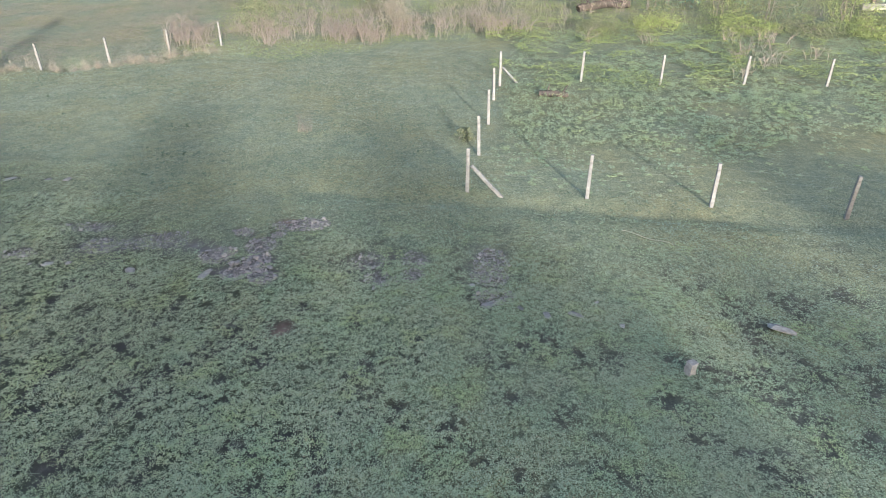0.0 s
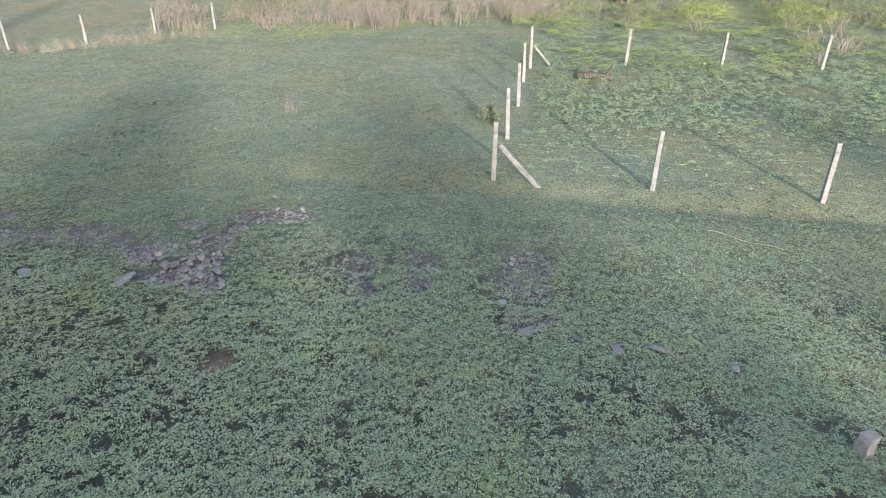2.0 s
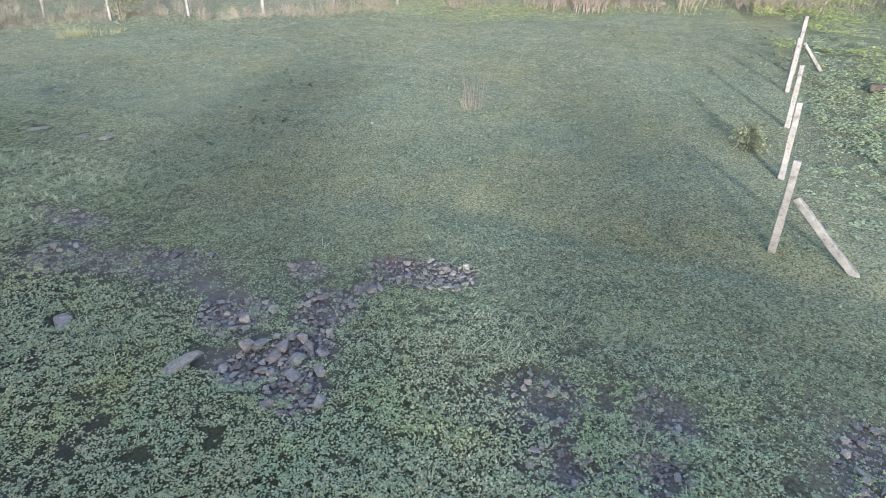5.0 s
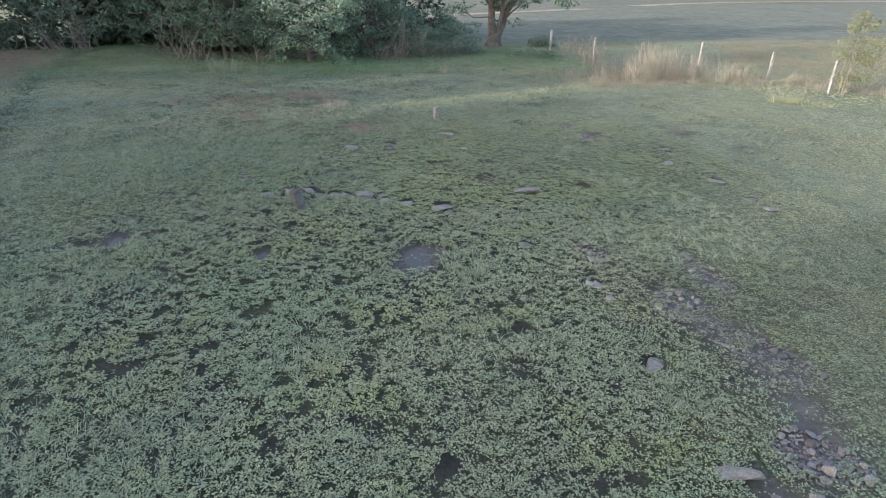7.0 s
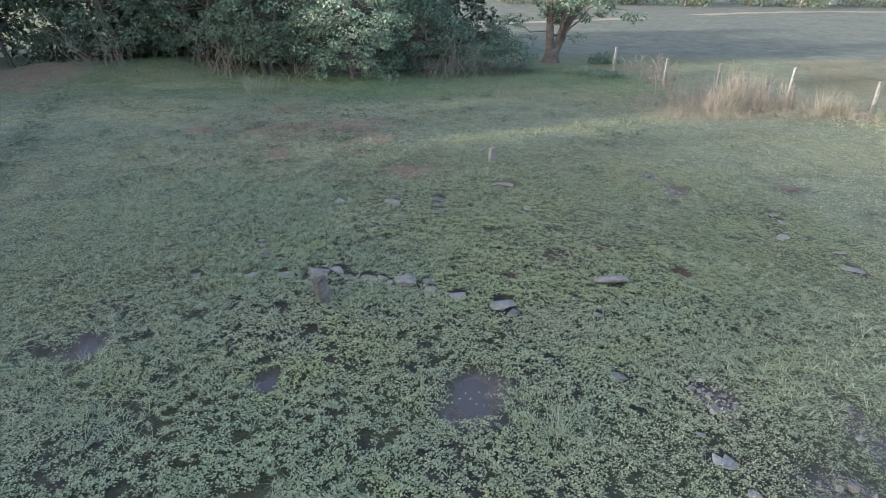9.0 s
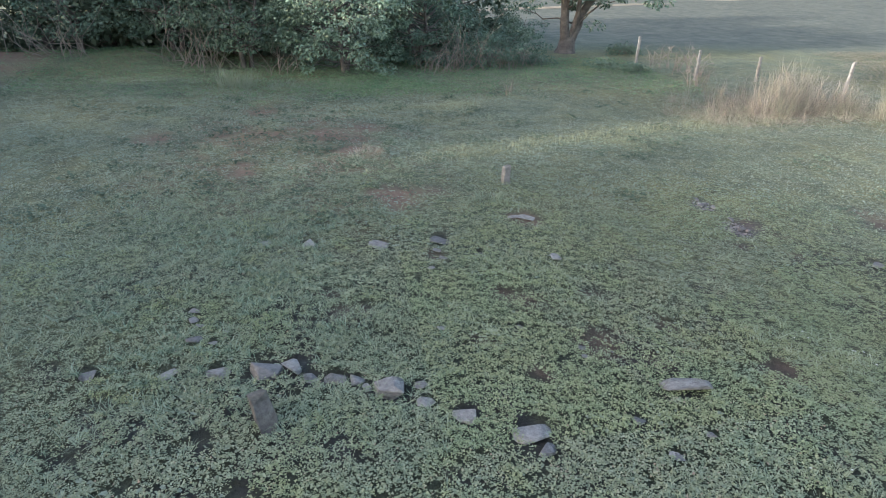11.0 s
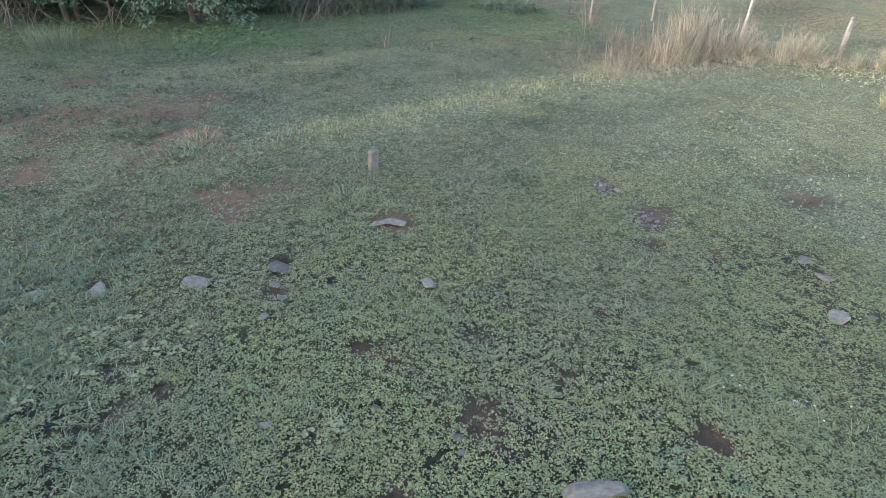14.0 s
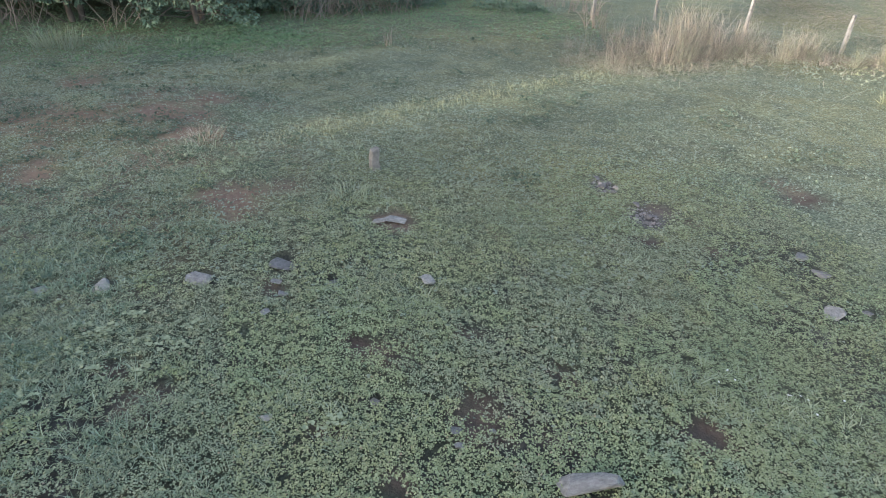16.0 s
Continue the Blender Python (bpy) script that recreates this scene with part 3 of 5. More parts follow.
# Dark soil in the weed gaps, spread wider to deepen their shaded pits.
gaps = np.clip((0.47 - fbm(X, Y, 0.75, 21)) / 0.12, 0, 1) * 0.8 * (0.1 + 0.9 * weedy_at(X, Y)) * np.clip((X + 25) / 6, 0.3, 1)
far_field = np.clip((-50 - X + (Y - 28) * 0.2) / 5, 0, 1) * np.clip((Y - 20 - (X + 50) * -0.05) / 4, 0, 1)
cover = np.zeros((nx * ny, 4), np.float32)
# Painted gap shade, weaker eastward where the sun reaches the weeds.
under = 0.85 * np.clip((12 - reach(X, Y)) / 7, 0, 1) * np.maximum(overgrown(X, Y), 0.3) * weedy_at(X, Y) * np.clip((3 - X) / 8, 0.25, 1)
cover[:, 0] = np.maximum(bare, gaps * 0.9).ravel()
brown = np.zeros_like(X)
for cx, cy, r in HOLLOWS_C:
    brown = np.maximum(brown, 0.4 * spot(X, Y, cx, cy, r * 1.3, r * 1.1, 0.6))
cover[:, 1] = np.maximum(np.maximum(redness, brown), 0.6 * worn_at(X, Y)).ravel()
cover[:, 2] = far_field.ravel()
cover[:, 3] = stony_at(X, Y).ravel()
g_me.color_attributes.new("cover", "FLOAT_COLOR", "POINT").data.foreach_set("color", cover.ravel())
rough = np.clip((X + 19) / -4, 0, 1) * np.clip((X + 41) / 3, 0, 1) * np.clip((25 - Y) / 4, 0, 1) * np.clip((Y + 6) / 3, 0, 1)
# The same painted gap shade, thinner, under the rough meadow and the plot.
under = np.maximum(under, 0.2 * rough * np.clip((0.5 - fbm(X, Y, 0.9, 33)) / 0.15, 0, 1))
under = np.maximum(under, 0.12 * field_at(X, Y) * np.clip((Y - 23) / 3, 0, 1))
shaded_litter = np.repeat(under.ravel()[:, None], 4, 1).astype(np.float32)
g_me.color_attributes.new("shaded_litter", "FLOAT_COLOR", "POINT").data.foreach_set("color", shaded_litter.ravel())
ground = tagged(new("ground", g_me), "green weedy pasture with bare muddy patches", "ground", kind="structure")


def mesh_z(x, y):
    """Height of the built ground under a point."""
    i, j = int(np.searchsorted(gx, x)) - 1, int(np.searchsorted(gy, y)) - 1
    a, b = (x - gx[i]) / (gx[i + 1] - gx[i]), (y - gy[j]) / (gy[j + 1] - gy[j])
    return float((Z[j, i] * (1 - a) + Z[j, i + 1] * a) * (1 - b) + (Z[j + 1, i] * (1 - a) + Z[j + 1, i + 1] * a) * b)


# ---- ground cover ----
def scatter(rng, n, x0, x1, y0, y1, keep):
    x, y = rng.uniform(x0, x1, n), rng.uniform(y0, y1, n)
    ok = rng.random(n) < keep(x, y)
    return x[ok], y[ok]


def on_ground(x, y, up=0.0):
    return np.stack([x, y, gz(x, y) + up], 1)


def broken(x, y):
    """Small ragged gaps in the weeds, wider where cattle have trodden the wet ground."""
    trodden = np.clip(1.5 - np.hypot((x + 11.3) / 5.6, (y - 8.0) / 3.6), 0, 1) * 0.75 + 0.5 * np.clip((fbm(x, y, 2.6, 22) - 0.48) / 0.12, 0, 1) * np.where(x < -15.5, 0.0, 1.0)
    n = 0.55 * vnoise(x, y, 0.21, 36) + 0.45 * vnoise(x, y, 0.1, 37)
    return np.clip((n - np.where(x < -15.5, np.where(y > 12.5, 0.15, 0.2), np.where(x > -9, 0.185, 0.22)) - 0.17 * np.minimum(trodden, 1)) / 0.04, 0.01, 1)


def cushion(x, y):
    """The little domes in which the creeping weeds grow: 1 on their tops."""
    return np.clip(1.7 * (0.7 * vnoise(x, y, 0.085, 23) + 0.3 * vnoise(x, y, 0.19, 25)) - 0.35, 0, 1)


def lush(x, y):
    n = 0.5 * fbm(x, y, 0.75, 21) + 0.5 * (0.3 + 0.5 * cushion(x, y))
    return np.clip((n - 0.27 - 0.055 * np.clip((x + 10) / 3, 0, 1)) / 0.1, 0.02, 1) * broken(x, y) * np.clip(np.where((x < -15.5) & (y > 12.5), 0.62, np.where(x > -6, 0.58, 0.48)) + 1.1 * cushion(x, y), 0, 1)


def weed_keep(x, y):
    return lush(x, y) * (1 - bare_at(x, y)) * (1 - np.minimum(0.93, 1.35 * red_at(x, y))) * overgrown(x, y)


rng = np.random.default_rng(11)
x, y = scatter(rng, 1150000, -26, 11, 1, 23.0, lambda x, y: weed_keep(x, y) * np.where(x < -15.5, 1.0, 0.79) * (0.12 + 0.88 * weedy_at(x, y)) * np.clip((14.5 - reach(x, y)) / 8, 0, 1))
size = rng.uniform(0.019, 0.032, len(x)) * (0.8 + 0.5 * fbm(x, y, 2.5, 31)) * np.where(x < -15.5, 0.86, 0.97) * (1 + 0.05 * np.maximum(0, reach(x, y) - 8))
up = 0.015 + 0.085 * cushion(x, y) * rng.uniform(0.55, 1, len(x)) + rng.uniform(0.0, 0.02, len(x))
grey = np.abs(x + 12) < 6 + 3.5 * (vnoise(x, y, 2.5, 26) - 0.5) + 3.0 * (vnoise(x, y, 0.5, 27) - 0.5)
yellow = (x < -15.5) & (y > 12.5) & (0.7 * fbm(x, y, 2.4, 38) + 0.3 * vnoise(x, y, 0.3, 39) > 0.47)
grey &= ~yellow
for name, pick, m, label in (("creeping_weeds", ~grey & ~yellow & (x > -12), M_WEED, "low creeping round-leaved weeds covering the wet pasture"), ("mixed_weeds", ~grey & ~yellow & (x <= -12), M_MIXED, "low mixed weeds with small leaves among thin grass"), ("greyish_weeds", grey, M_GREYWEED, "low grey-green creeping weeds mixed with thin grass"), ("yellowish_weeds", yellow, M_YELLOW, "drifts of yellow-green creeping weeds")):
    # Sunlit part: leaves lie flatter and lower, so the low sun glints less.
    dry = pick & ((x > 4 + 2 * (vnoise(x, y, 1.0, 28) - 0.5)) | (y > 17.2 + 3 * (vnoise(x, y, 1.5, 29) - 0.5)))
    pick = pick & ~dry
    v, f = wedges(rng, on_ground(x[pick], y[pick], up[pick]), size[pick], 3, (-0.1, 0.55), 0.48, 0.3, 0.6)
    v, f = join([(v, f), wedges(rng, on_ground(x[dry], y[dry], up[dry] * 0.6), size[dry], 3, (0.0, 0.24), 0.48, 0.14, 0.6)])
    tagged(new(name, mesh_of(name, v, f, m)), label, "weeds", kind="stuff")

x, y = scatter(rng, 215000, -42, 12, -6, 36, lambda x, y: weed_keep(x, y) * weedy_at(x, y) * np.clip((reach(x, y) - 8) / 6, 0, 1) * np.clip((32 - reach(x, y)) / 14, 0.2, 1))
size = rng.uniform(0.025, 0.042, len(x)) * (0.8 + 0.5 * fbm(x, y, 3.5, 32)) * (1 + 0.018 * np.maximum(0, reach(x, y) - 10))
v, f = wedges(rng, on_ground(x, y, rng.uniform(0.0, 0.05, len(x))), size, 3, (0.0, 0.2), 0.45, 0.12, 0.9)
tagged(new("meadow_weeds", mesh_of("meadow_weeds", v, f, M_MEADOW)), "low mixed weeds on the drier part of the pasture", "weeds", kind="stuff")

x, y = scatter(rng, 118000, -40, -19, -5, 26, lambda x, y: np.clip((0.5 * fbm(x, y, 0.9, 33) + 0.5 * vnoise(x, y, 0.2, 34) - 0.38) / 0.12, 0.05, 1) * (1 - np.minimum(0.8, 1.1 * red_at(x, y))) * (1 - 0.45 * worn_at(x, y)) * (1 - bare_at(x, y)) * np.clip((reach(x, y) - 7) / 5, 0, 1) * np.clip((21.5 - y + (vnoise(x, y, 3, 35) - 0.5) * 6) / 4, 0.15, 1))
v, f = wedges(rng, on_ground(x, y, rng.uniform(0.0, 0.08, len(x))), rng.uniform(0.02, 0.042, len(x)), 3, (0.1, 1.0), 0.4, 0.35, 0.9)
tagged(new("rough_meadow", mesh_of("rough_meadow", v, f, M_MEADOW)), "rough mixed weeds before the wood", "weeds", kind="stuff")

x, y = scatter(rng, 240000, -36, 25, 13, 47, lambda x, y: (1 - weedy_at(x, y) * 0.9) * (1 - bare_at(x, y)) * (1 - np.minimum(0.9, 1.3 * red_at(x, y))) * (1 - 0.5 * field_at(x, y)) * np.clip((fbm(x, y, 0.9, 41) - 0.34) / 0.2, 0.2, 1) * (np.hypot(x + 3, y - 8) < 46) * np.clip((34 - reach(x, y)) / 20, 0.3, 1))
size = rng.uniform(0.022, 0.042, len(x)) * (1 + reach(x, y) * 0.022)
v, f = wedges(rng, on_ground(x, y, rng.uniform(0, 0.015, len(x))), size, 3, (0.0, 0.2), 0.45, 0.12, 0.9)
tagged(new("short_turf", mesh_of("short_turf", v, f, M_TURF)), "short grazed turf, pale green and dewy", "grass", kind="stuff")

x, y = scatter(rng, 26000, -22, 3, 25, 44, lambda x, y: np.clip((y - 26) / 8, 0, 1) * np.clip((fbm(x, y, 1.6, 46) - 0.3) / 0.25, 0.15, 1) * (1 - field_at(x, y)) * np.clip((2.4 - x) / 1.5, 0, 1))
v, f = wedges(rng, on_ground(x, y, rng.uniform(0.004, 0.02, len(x))), rng.uniform(0.04, 0.065, len(x)), 3, (0.0, 0.16), 0.45, 0.08, 0.9)
tagged(new("dewy_turf", mesh_of("dewy_turf", v, f, M_DEW)), "pale dewy grass towards the brush", "grass", kind="stuff")

# Pale plants with larger leaves, in small groups.
PALE = [(-19.7, 11.89), (-19.85, 11.7), (-20.0, 11.35), (-20.3, 10.87), (-19.98, 10.66), (-20.55, 10.68), (-20.61, 11.37), (-20.1, 12.1), (-17.83, 13.61), (-17.8, 13.38), (-19.27, 10.27), (-20.4, 11.1), (-19.6, 10.9), (-19.4, 11.5), (-21.0, 20.4), (-21.2, 20.9), (-20.6, 20.1)]
x, y = (np.repeat(PALE, 9, 0) + rng.normal(0, 0.075, (len(PALE) * 9, 2))).T
qx, qy = scatter(rng, 7000, -31, -15, 8, 24, lambda x, y: np.clip((fbm(x, y, 2.2, 45) - 0.58) / 0.08, 0, 1) * (1 - bare_at(x, y)))
v, f = rosettes(rng, on_ground(x, y, rng.uniform(0.09, 0.14, len(x))), rng.uniform(0.028, 0.045, len(x)), 5, (0.0, 0.4), 0.5)
tagged(new("pale_weeds", mesh_of("pale_weeds", v, f, M_PALE)), "small groups of pale broad-leaved weeds", "weeds", kind="stuff")
v, f = rosettes(rng, on_ground(qx, qy, rng.uniform(0.02, 0.06, len(qx))), rng.uniform(0.03, 0.05, len(qx)), 5, (0.0, 0.25), 0.46)
tagged(new("leafy_weeds", mesh_of("leafy_weeds", v, f, M_MEADOW)), "patches of leafy grey-green weeds", "weeds", kind="stuff")

# Dark leaves scattered to stand in for the shaded pits between the weeds.
x, y = scatter(rng, 26000, -30, 0, 4, 24, lambda x, y: np.clip((0.6 * fbm(x, y, 1.2, 43) + 0.4 * vnoise(x, y, 0.3, 44) - 0.5) / 0.08, 0.02, 1) * np.clip((reach(x, y) - 4) / 4, 0, 1) * (1 - red_at(x, y)) * (1 - bare_at(x, y)))
v, f = wedges(rng, on_ground(x, y, rng.uniform(0, 0.06, len(x))), rng.uniform(0.022, 0.045, len(x)), 4, (0.1, 0.9), 0.45, 0.35, 0.7)
tagged(new("shaded_weeds", mesh_of("shaded_weeds", v, f, M_TREE_DARK)), "dark green weeds standing in for shaded pits among the pale ones", "weeds", kind="stuff")

x, y = scatter(rng, 15000, -24, 20, 17, 42, lambda x, y: np.clip((fbm(x, y, 2.5, 42) - 0.42) / 0.15, 0.08, 1) * (1 - weedy_at(x, y)) * (1 - field_at(x, y)))
v, f = wedges(rng, on_ground(x, y, rng.uniform(0, 0.04, len(x))), rng.uniform(0.03, 0.07, len(x)), 4, (0.1, 0.9))
tagged(new("turf_weeds", mesh_of("turf_weeds", v, f, M_TREE_DARK)), "small dark weeds dotted over the short turf", "weeds", kind="stuff")


# Grass grows in small tufts of arching blades, in drifts among the weeds.
def grassy(x, y):
    d = np.clip((fbm(x, y, 1.7, 51) - 0.5) / 0.08, 0.05, 1) * np.clip((0.5 - x) / 2, 0.05, 1) * np.where(x > -10, np.clip((16 - y) / 1.5, 0.06, 1), 1)
    for cx, cy, r in ((-14.7, 5.9, 1.3), (-8.0, 8.2, 1.1), (-7.3, 10.3, 0.5), (-11.4, 8.8, 0.6), (-10.1, 12.3, 0.6), (-9.1, 7.2, 1.0), (-20.8, 9.8, 1.3), (-19.1, 11.5, 0.7), (-18.8, 12.3, 0.5), (-18.7, 10.6, 0.7),
                      (-18.3, 13.1, 0.5), (-17.7, 13.6, 0.4), (-12.1, 13.4, 0.6), (-12.0, 10.2, 0.6), (-8.0, 10.4, 0.6), (-9.8, 13.5, 0.6), (-23.5, 9.0, 1.6), (-3.2, 16.5, 0.8), (-2.4, 17.2, 0.5)):
        d = np.maximum(d, spot(x, y, cx, cy, r, r, 0.8))
    return d


x, y = scatter(rng, 18500, -27, 9, 2, 20, lambda x, y: grassy(x, y) * (1 - bare_at(x, y)) * np.maximum(overgrown(x, y), 0.6 * (x < -14)) * np.clip((16 - reach(x, y)) / 5, 0, 1))
k = 11
tall = np.repeat(rng.uniform(0.1, 0.19, len(x)) * (0.7 + 0.9 * fbm(x, y, 1.5, 52)), k) * rng.uniform(0.5, 1.2, len(x) * k)
az = rng.random(len(x) * k) * 6.283
px, py = np.repeat(x, k) + 0.025 * np.cos(az) + rng.normal(0, 0.02, len(az)), np.repeat(y, k) + 0.025 * np.sin(az) + rng.normal(0, 0.02, len(az))
v, f = blades(rng, on_ground(px, py, 0.035), tall, 1.3, 0.0044, 1.5, az, 0.45)
tagged(new("grass_drifts", mesh_of("grass_drifts", v, f, M_GRASS)), "small tufts of thin arching green grass blades", "grass", kind="stuff")

# Thick blue-green grass on the damp ground towards the wood.
def thick_grass(x, y):
    d = np.zeros(len(x))
    for cx, cy, r in ((-21.6, 9.8, 1.5), (-19.7, 10.3, 1.1), (-18.3, 10.6, 0.9), (-22.6, 10.8, 1.0), (-17.6, 9.2, 1.2), (-17.8, 12.5, 0.35), (-19.9, 8.4, 1.3)):
        d = np.maximum(d, spot(x, y, cx, cy, r, r, 0.8))
    return d * np.clip((0.6 * fbm(x, y, 0.8, 53) + 0.4 * vnoise(x, y, 0.25, 54) - 0.44) / 0.1, 0.06, 1)


x, y = scatter(rng, 4300, -25, -15, 6, 14, lambda x, y: thick_grass(x, y) * (1 - bare_at(x, y)))
k = 12
tall = np.repeat(rng.uniform(0.09, 0.19, len(x)), k) * rng.uniform(0.5, 1.25, len(x) * k)
az = rng.random(len(x) * k) * 6.283
px, py = np.repeat(x, k) + rng.normal(0, 0.035, len(az)), np.repeat(y, k) + rng.normal(0, 0.035, len(az))
v, f = blades(rng, on_ground(px, py, 0.05), tall, 1.25, 0.0058, 1.6, az, 0.4)
tagged(new("lush_grass", mesh_of("lush_grass", v, f, M_LUSH)), "thick arching blue-green grass among the weeds", "grass", kind="stuff")

# Yellow blades where sun reaches between the trees, its warmth put into their colour.
t = rng.random(2600)
x = np.interp(t, (0, 0.35, 0.7, 1), (-26.9, -28.4, -29.3, -30.6)) + rng.normal(0, 0.35, len(t))
y = np.interp(t, (0, 0.35, 0.7, 1), (13.6, 16.9, 20.0, 24.5)) + rng.normal(0, 0.6, len(t))
v, f = blades(rng, on_ground(x, y), rng.uniform(0.06, 0.22, len(x)), 1.2, 0.005, 1.2)
tagged(new("yellow_grass", mesh_of("yellow_grass", v, f, M_STRAW)), "short grass coloured yellow for a strip of sun", "grass", kind="stuff")


# Broad-leaved plants fill the fenced plot: each a dome of leaves on a low stem.
def dome_plants(rng, x, y, k, wide, tall, leaf):
    a, q = rng.random((len(x), k)) * 6.283, np.sqrt(rng.random((len(x), k)))
    px, py = x[:, None] + wide[:, None] * q * np.cos(a), y[:, None] + wide[:, None] * q * np.sin(a)
    pz = gz(px, py) + tall[:, None] * (1 - 0.7 * q ** 2) * rng.uniform(0.75, 1.1, a.shape)
    d = np.stack([np.cos(a), np.sin(a), rng.uniform(-0.32, 0.1, a.shape)], -1).reshape(-1, 3)
    l = (leaf * rng.uniform(0.65, 1.25, len(d)))[:, None]
    side = np.stack([-d[:, 1], d[:, 0], rng.normal(0, 0.13, len(d))], 1) * l * 0.42
    c = np.stack([px, py, pz], -1).reshape(-1, 3)
    v = np.stack([c - d * l * 0.3, c + side + d * l * 0.1, c + d * l * 0.7, c - side + d * l * 0.1], 1).reshape(-1, 3)
    return v, np.arange(len(v)).reshape(-1, 4)


x, y = scatter(rng, 17000, 1, 34, 20, 50, lambda x, y: np.maximum(field_at(x, y), 0.9 * (y > 40) * (x > 4)) * np.clip((fbm(x, y, 2.4, 61) - 0.34) / 0.16, 0.15, 1) * np.clip((y - 21.5 + (x - 4) * 0.1) / 4.0, 0.2, 1) * (y > 21 + (x - 15) * 1.5) * np.clip(1.2 - (y - 38) / 14, 0.35, 1))
grown = np.clip((y - 20) / 7, 0.25, 1) * np.clip((fbm(x, y, 2.0, 63) - 0.2) / 0.35, 0.25, 1)
v, f = dome_plants(rng, x, y, 17, rng.uniform(0.1, 0.21, len(x)) * (0.5 + 0.5 * grown), rng.uniform(0.13, 0.36, len(x)) * grown, 0.07)
tagged(new("broad_leaved_weeds", mesh_of("broad_leaved_weeds", v, f, M_BROAD)), "knee-high broad-leaved green weeds in the fenced plot", "weeds", kind="stuff")


# ---- stones ----
def stone_mesh(seed, flat=0.6, worn=False):
    """A chipped stone about 1 m across, resting on z = 0."""
    rng = np.random.default_rng(seed)
    bm = bmesh.new()
    for _ in range(13):
        q = rng.normal(size=3)
        q /= np.linalg.norm(q)
        q = np.sign(q) * np.abs(q) ** 0.75
        bm.verts.new((q[0] * 0.55, q[1] * 0.42, q[2] * 0.5 * flat))
    hull = bmesh.ops.convex_hull(bm, input=bm.verts)
    bmesh.ops.delete(bm, geom=[g for g in hull["geom_interior"] if isinstance(g, bmesh.types.BMVert)], context="VERTS")
    low = min(v.co.z for v in bm.verts)
    for v in bm.verts:
        v.co.z -= low
    if worn:
        bmesh.ops.bevel(bm, geom=list(bm.edges), offset=0.045, segments=2, affect="EDGES", clamp_overlap=True)
    me = bpy.data.meshes.new("stone")
    bm.to_mesh(me)
    bm.free()
    return me


def lay(x, y, size, rng, sink=0.25, flat=1.0, turn=None):
    z = mesh_z(x, y)
    a = rng.uniform(0, 360) if turn is None else turn
    return pose(x, y, z - sink * size * 0.3, rng.normal(0, 5), rng.normal(0, 5), a) @ Matrix.Diagonal((size, size, size * flat, 1))


SHAPES = [stone_mesh(100 + k, 0.5 + 0.07 * (k % 5)) for k in range(12)]
ROCK_SHAPES = [stone_mesh(100 + k, 0.5 + 0.07 * (k % 5), True) for k in range(12)]
for me, r in zip(SHAPES, ROCK_SHAPES):
    r.materials.append(M_ROCK)
    me.materials.append(M_STONE)

LONG = ROCK_SHAPES[4].copy()
LONG.materials.clear()
LONG.materials.append(M_OLDWOOD)
rng = np.random.default_rng(21)
for k, (x, y, s) in enumerate(ROW):
    ob = new("rock", ROCK_SHAPES[k % 12])
    ob.matrix_basis = lay(x, y, s, rng, 0.0, 0.56 if k not in (3, 13) else 0.5, 80 + rng.normal(0, 20) if k != 8 else 20)
    tagged(ob, "pale grey angular rock half sunk in the weeds", "rock", "row of rocks in the pasture")
for k, (x, y, s) in enumerate(LOOSE_A + LOOSE_B):
    ob = new("rock", ROCK_SHAPES[(k * 5) % 12])
    ob.matrix_basis = lay(x, y, s, rng, -0.08 if s > 0.28 else -0.7, 0.32, 75 + rng.normal(0, 40))
    tagged(ob, "flat pale grey rock half sunk in the pasture" if s > 0.25 else "small grey stone lying among the weeds", "rock", "loose rocks in the pasture")
for x, y, s, turn, label in ((-16.24, 15.84, 0.82, 82, "long flat grey slab of rock in the weeds"), (7.88, 12.49, 0.8, -15, "long pale flat rock in the sunlit weeds"), (-6.7, 14.72, 0.62, 70, "flat dark grey slab at the edge of the rubble"), (3.13, 13.08, 0.5, -25, "pale flat slab of rock in the weeds")):
    ob = new("rock", LONG)
    ob.matrix_basis = lay(x, y, 1, rng, 0.1, 1.0, turn) @ Matrix.Diagonal((s, s * 0.5, s * 0.35, 1))
    tagged(ob, label, "rock")


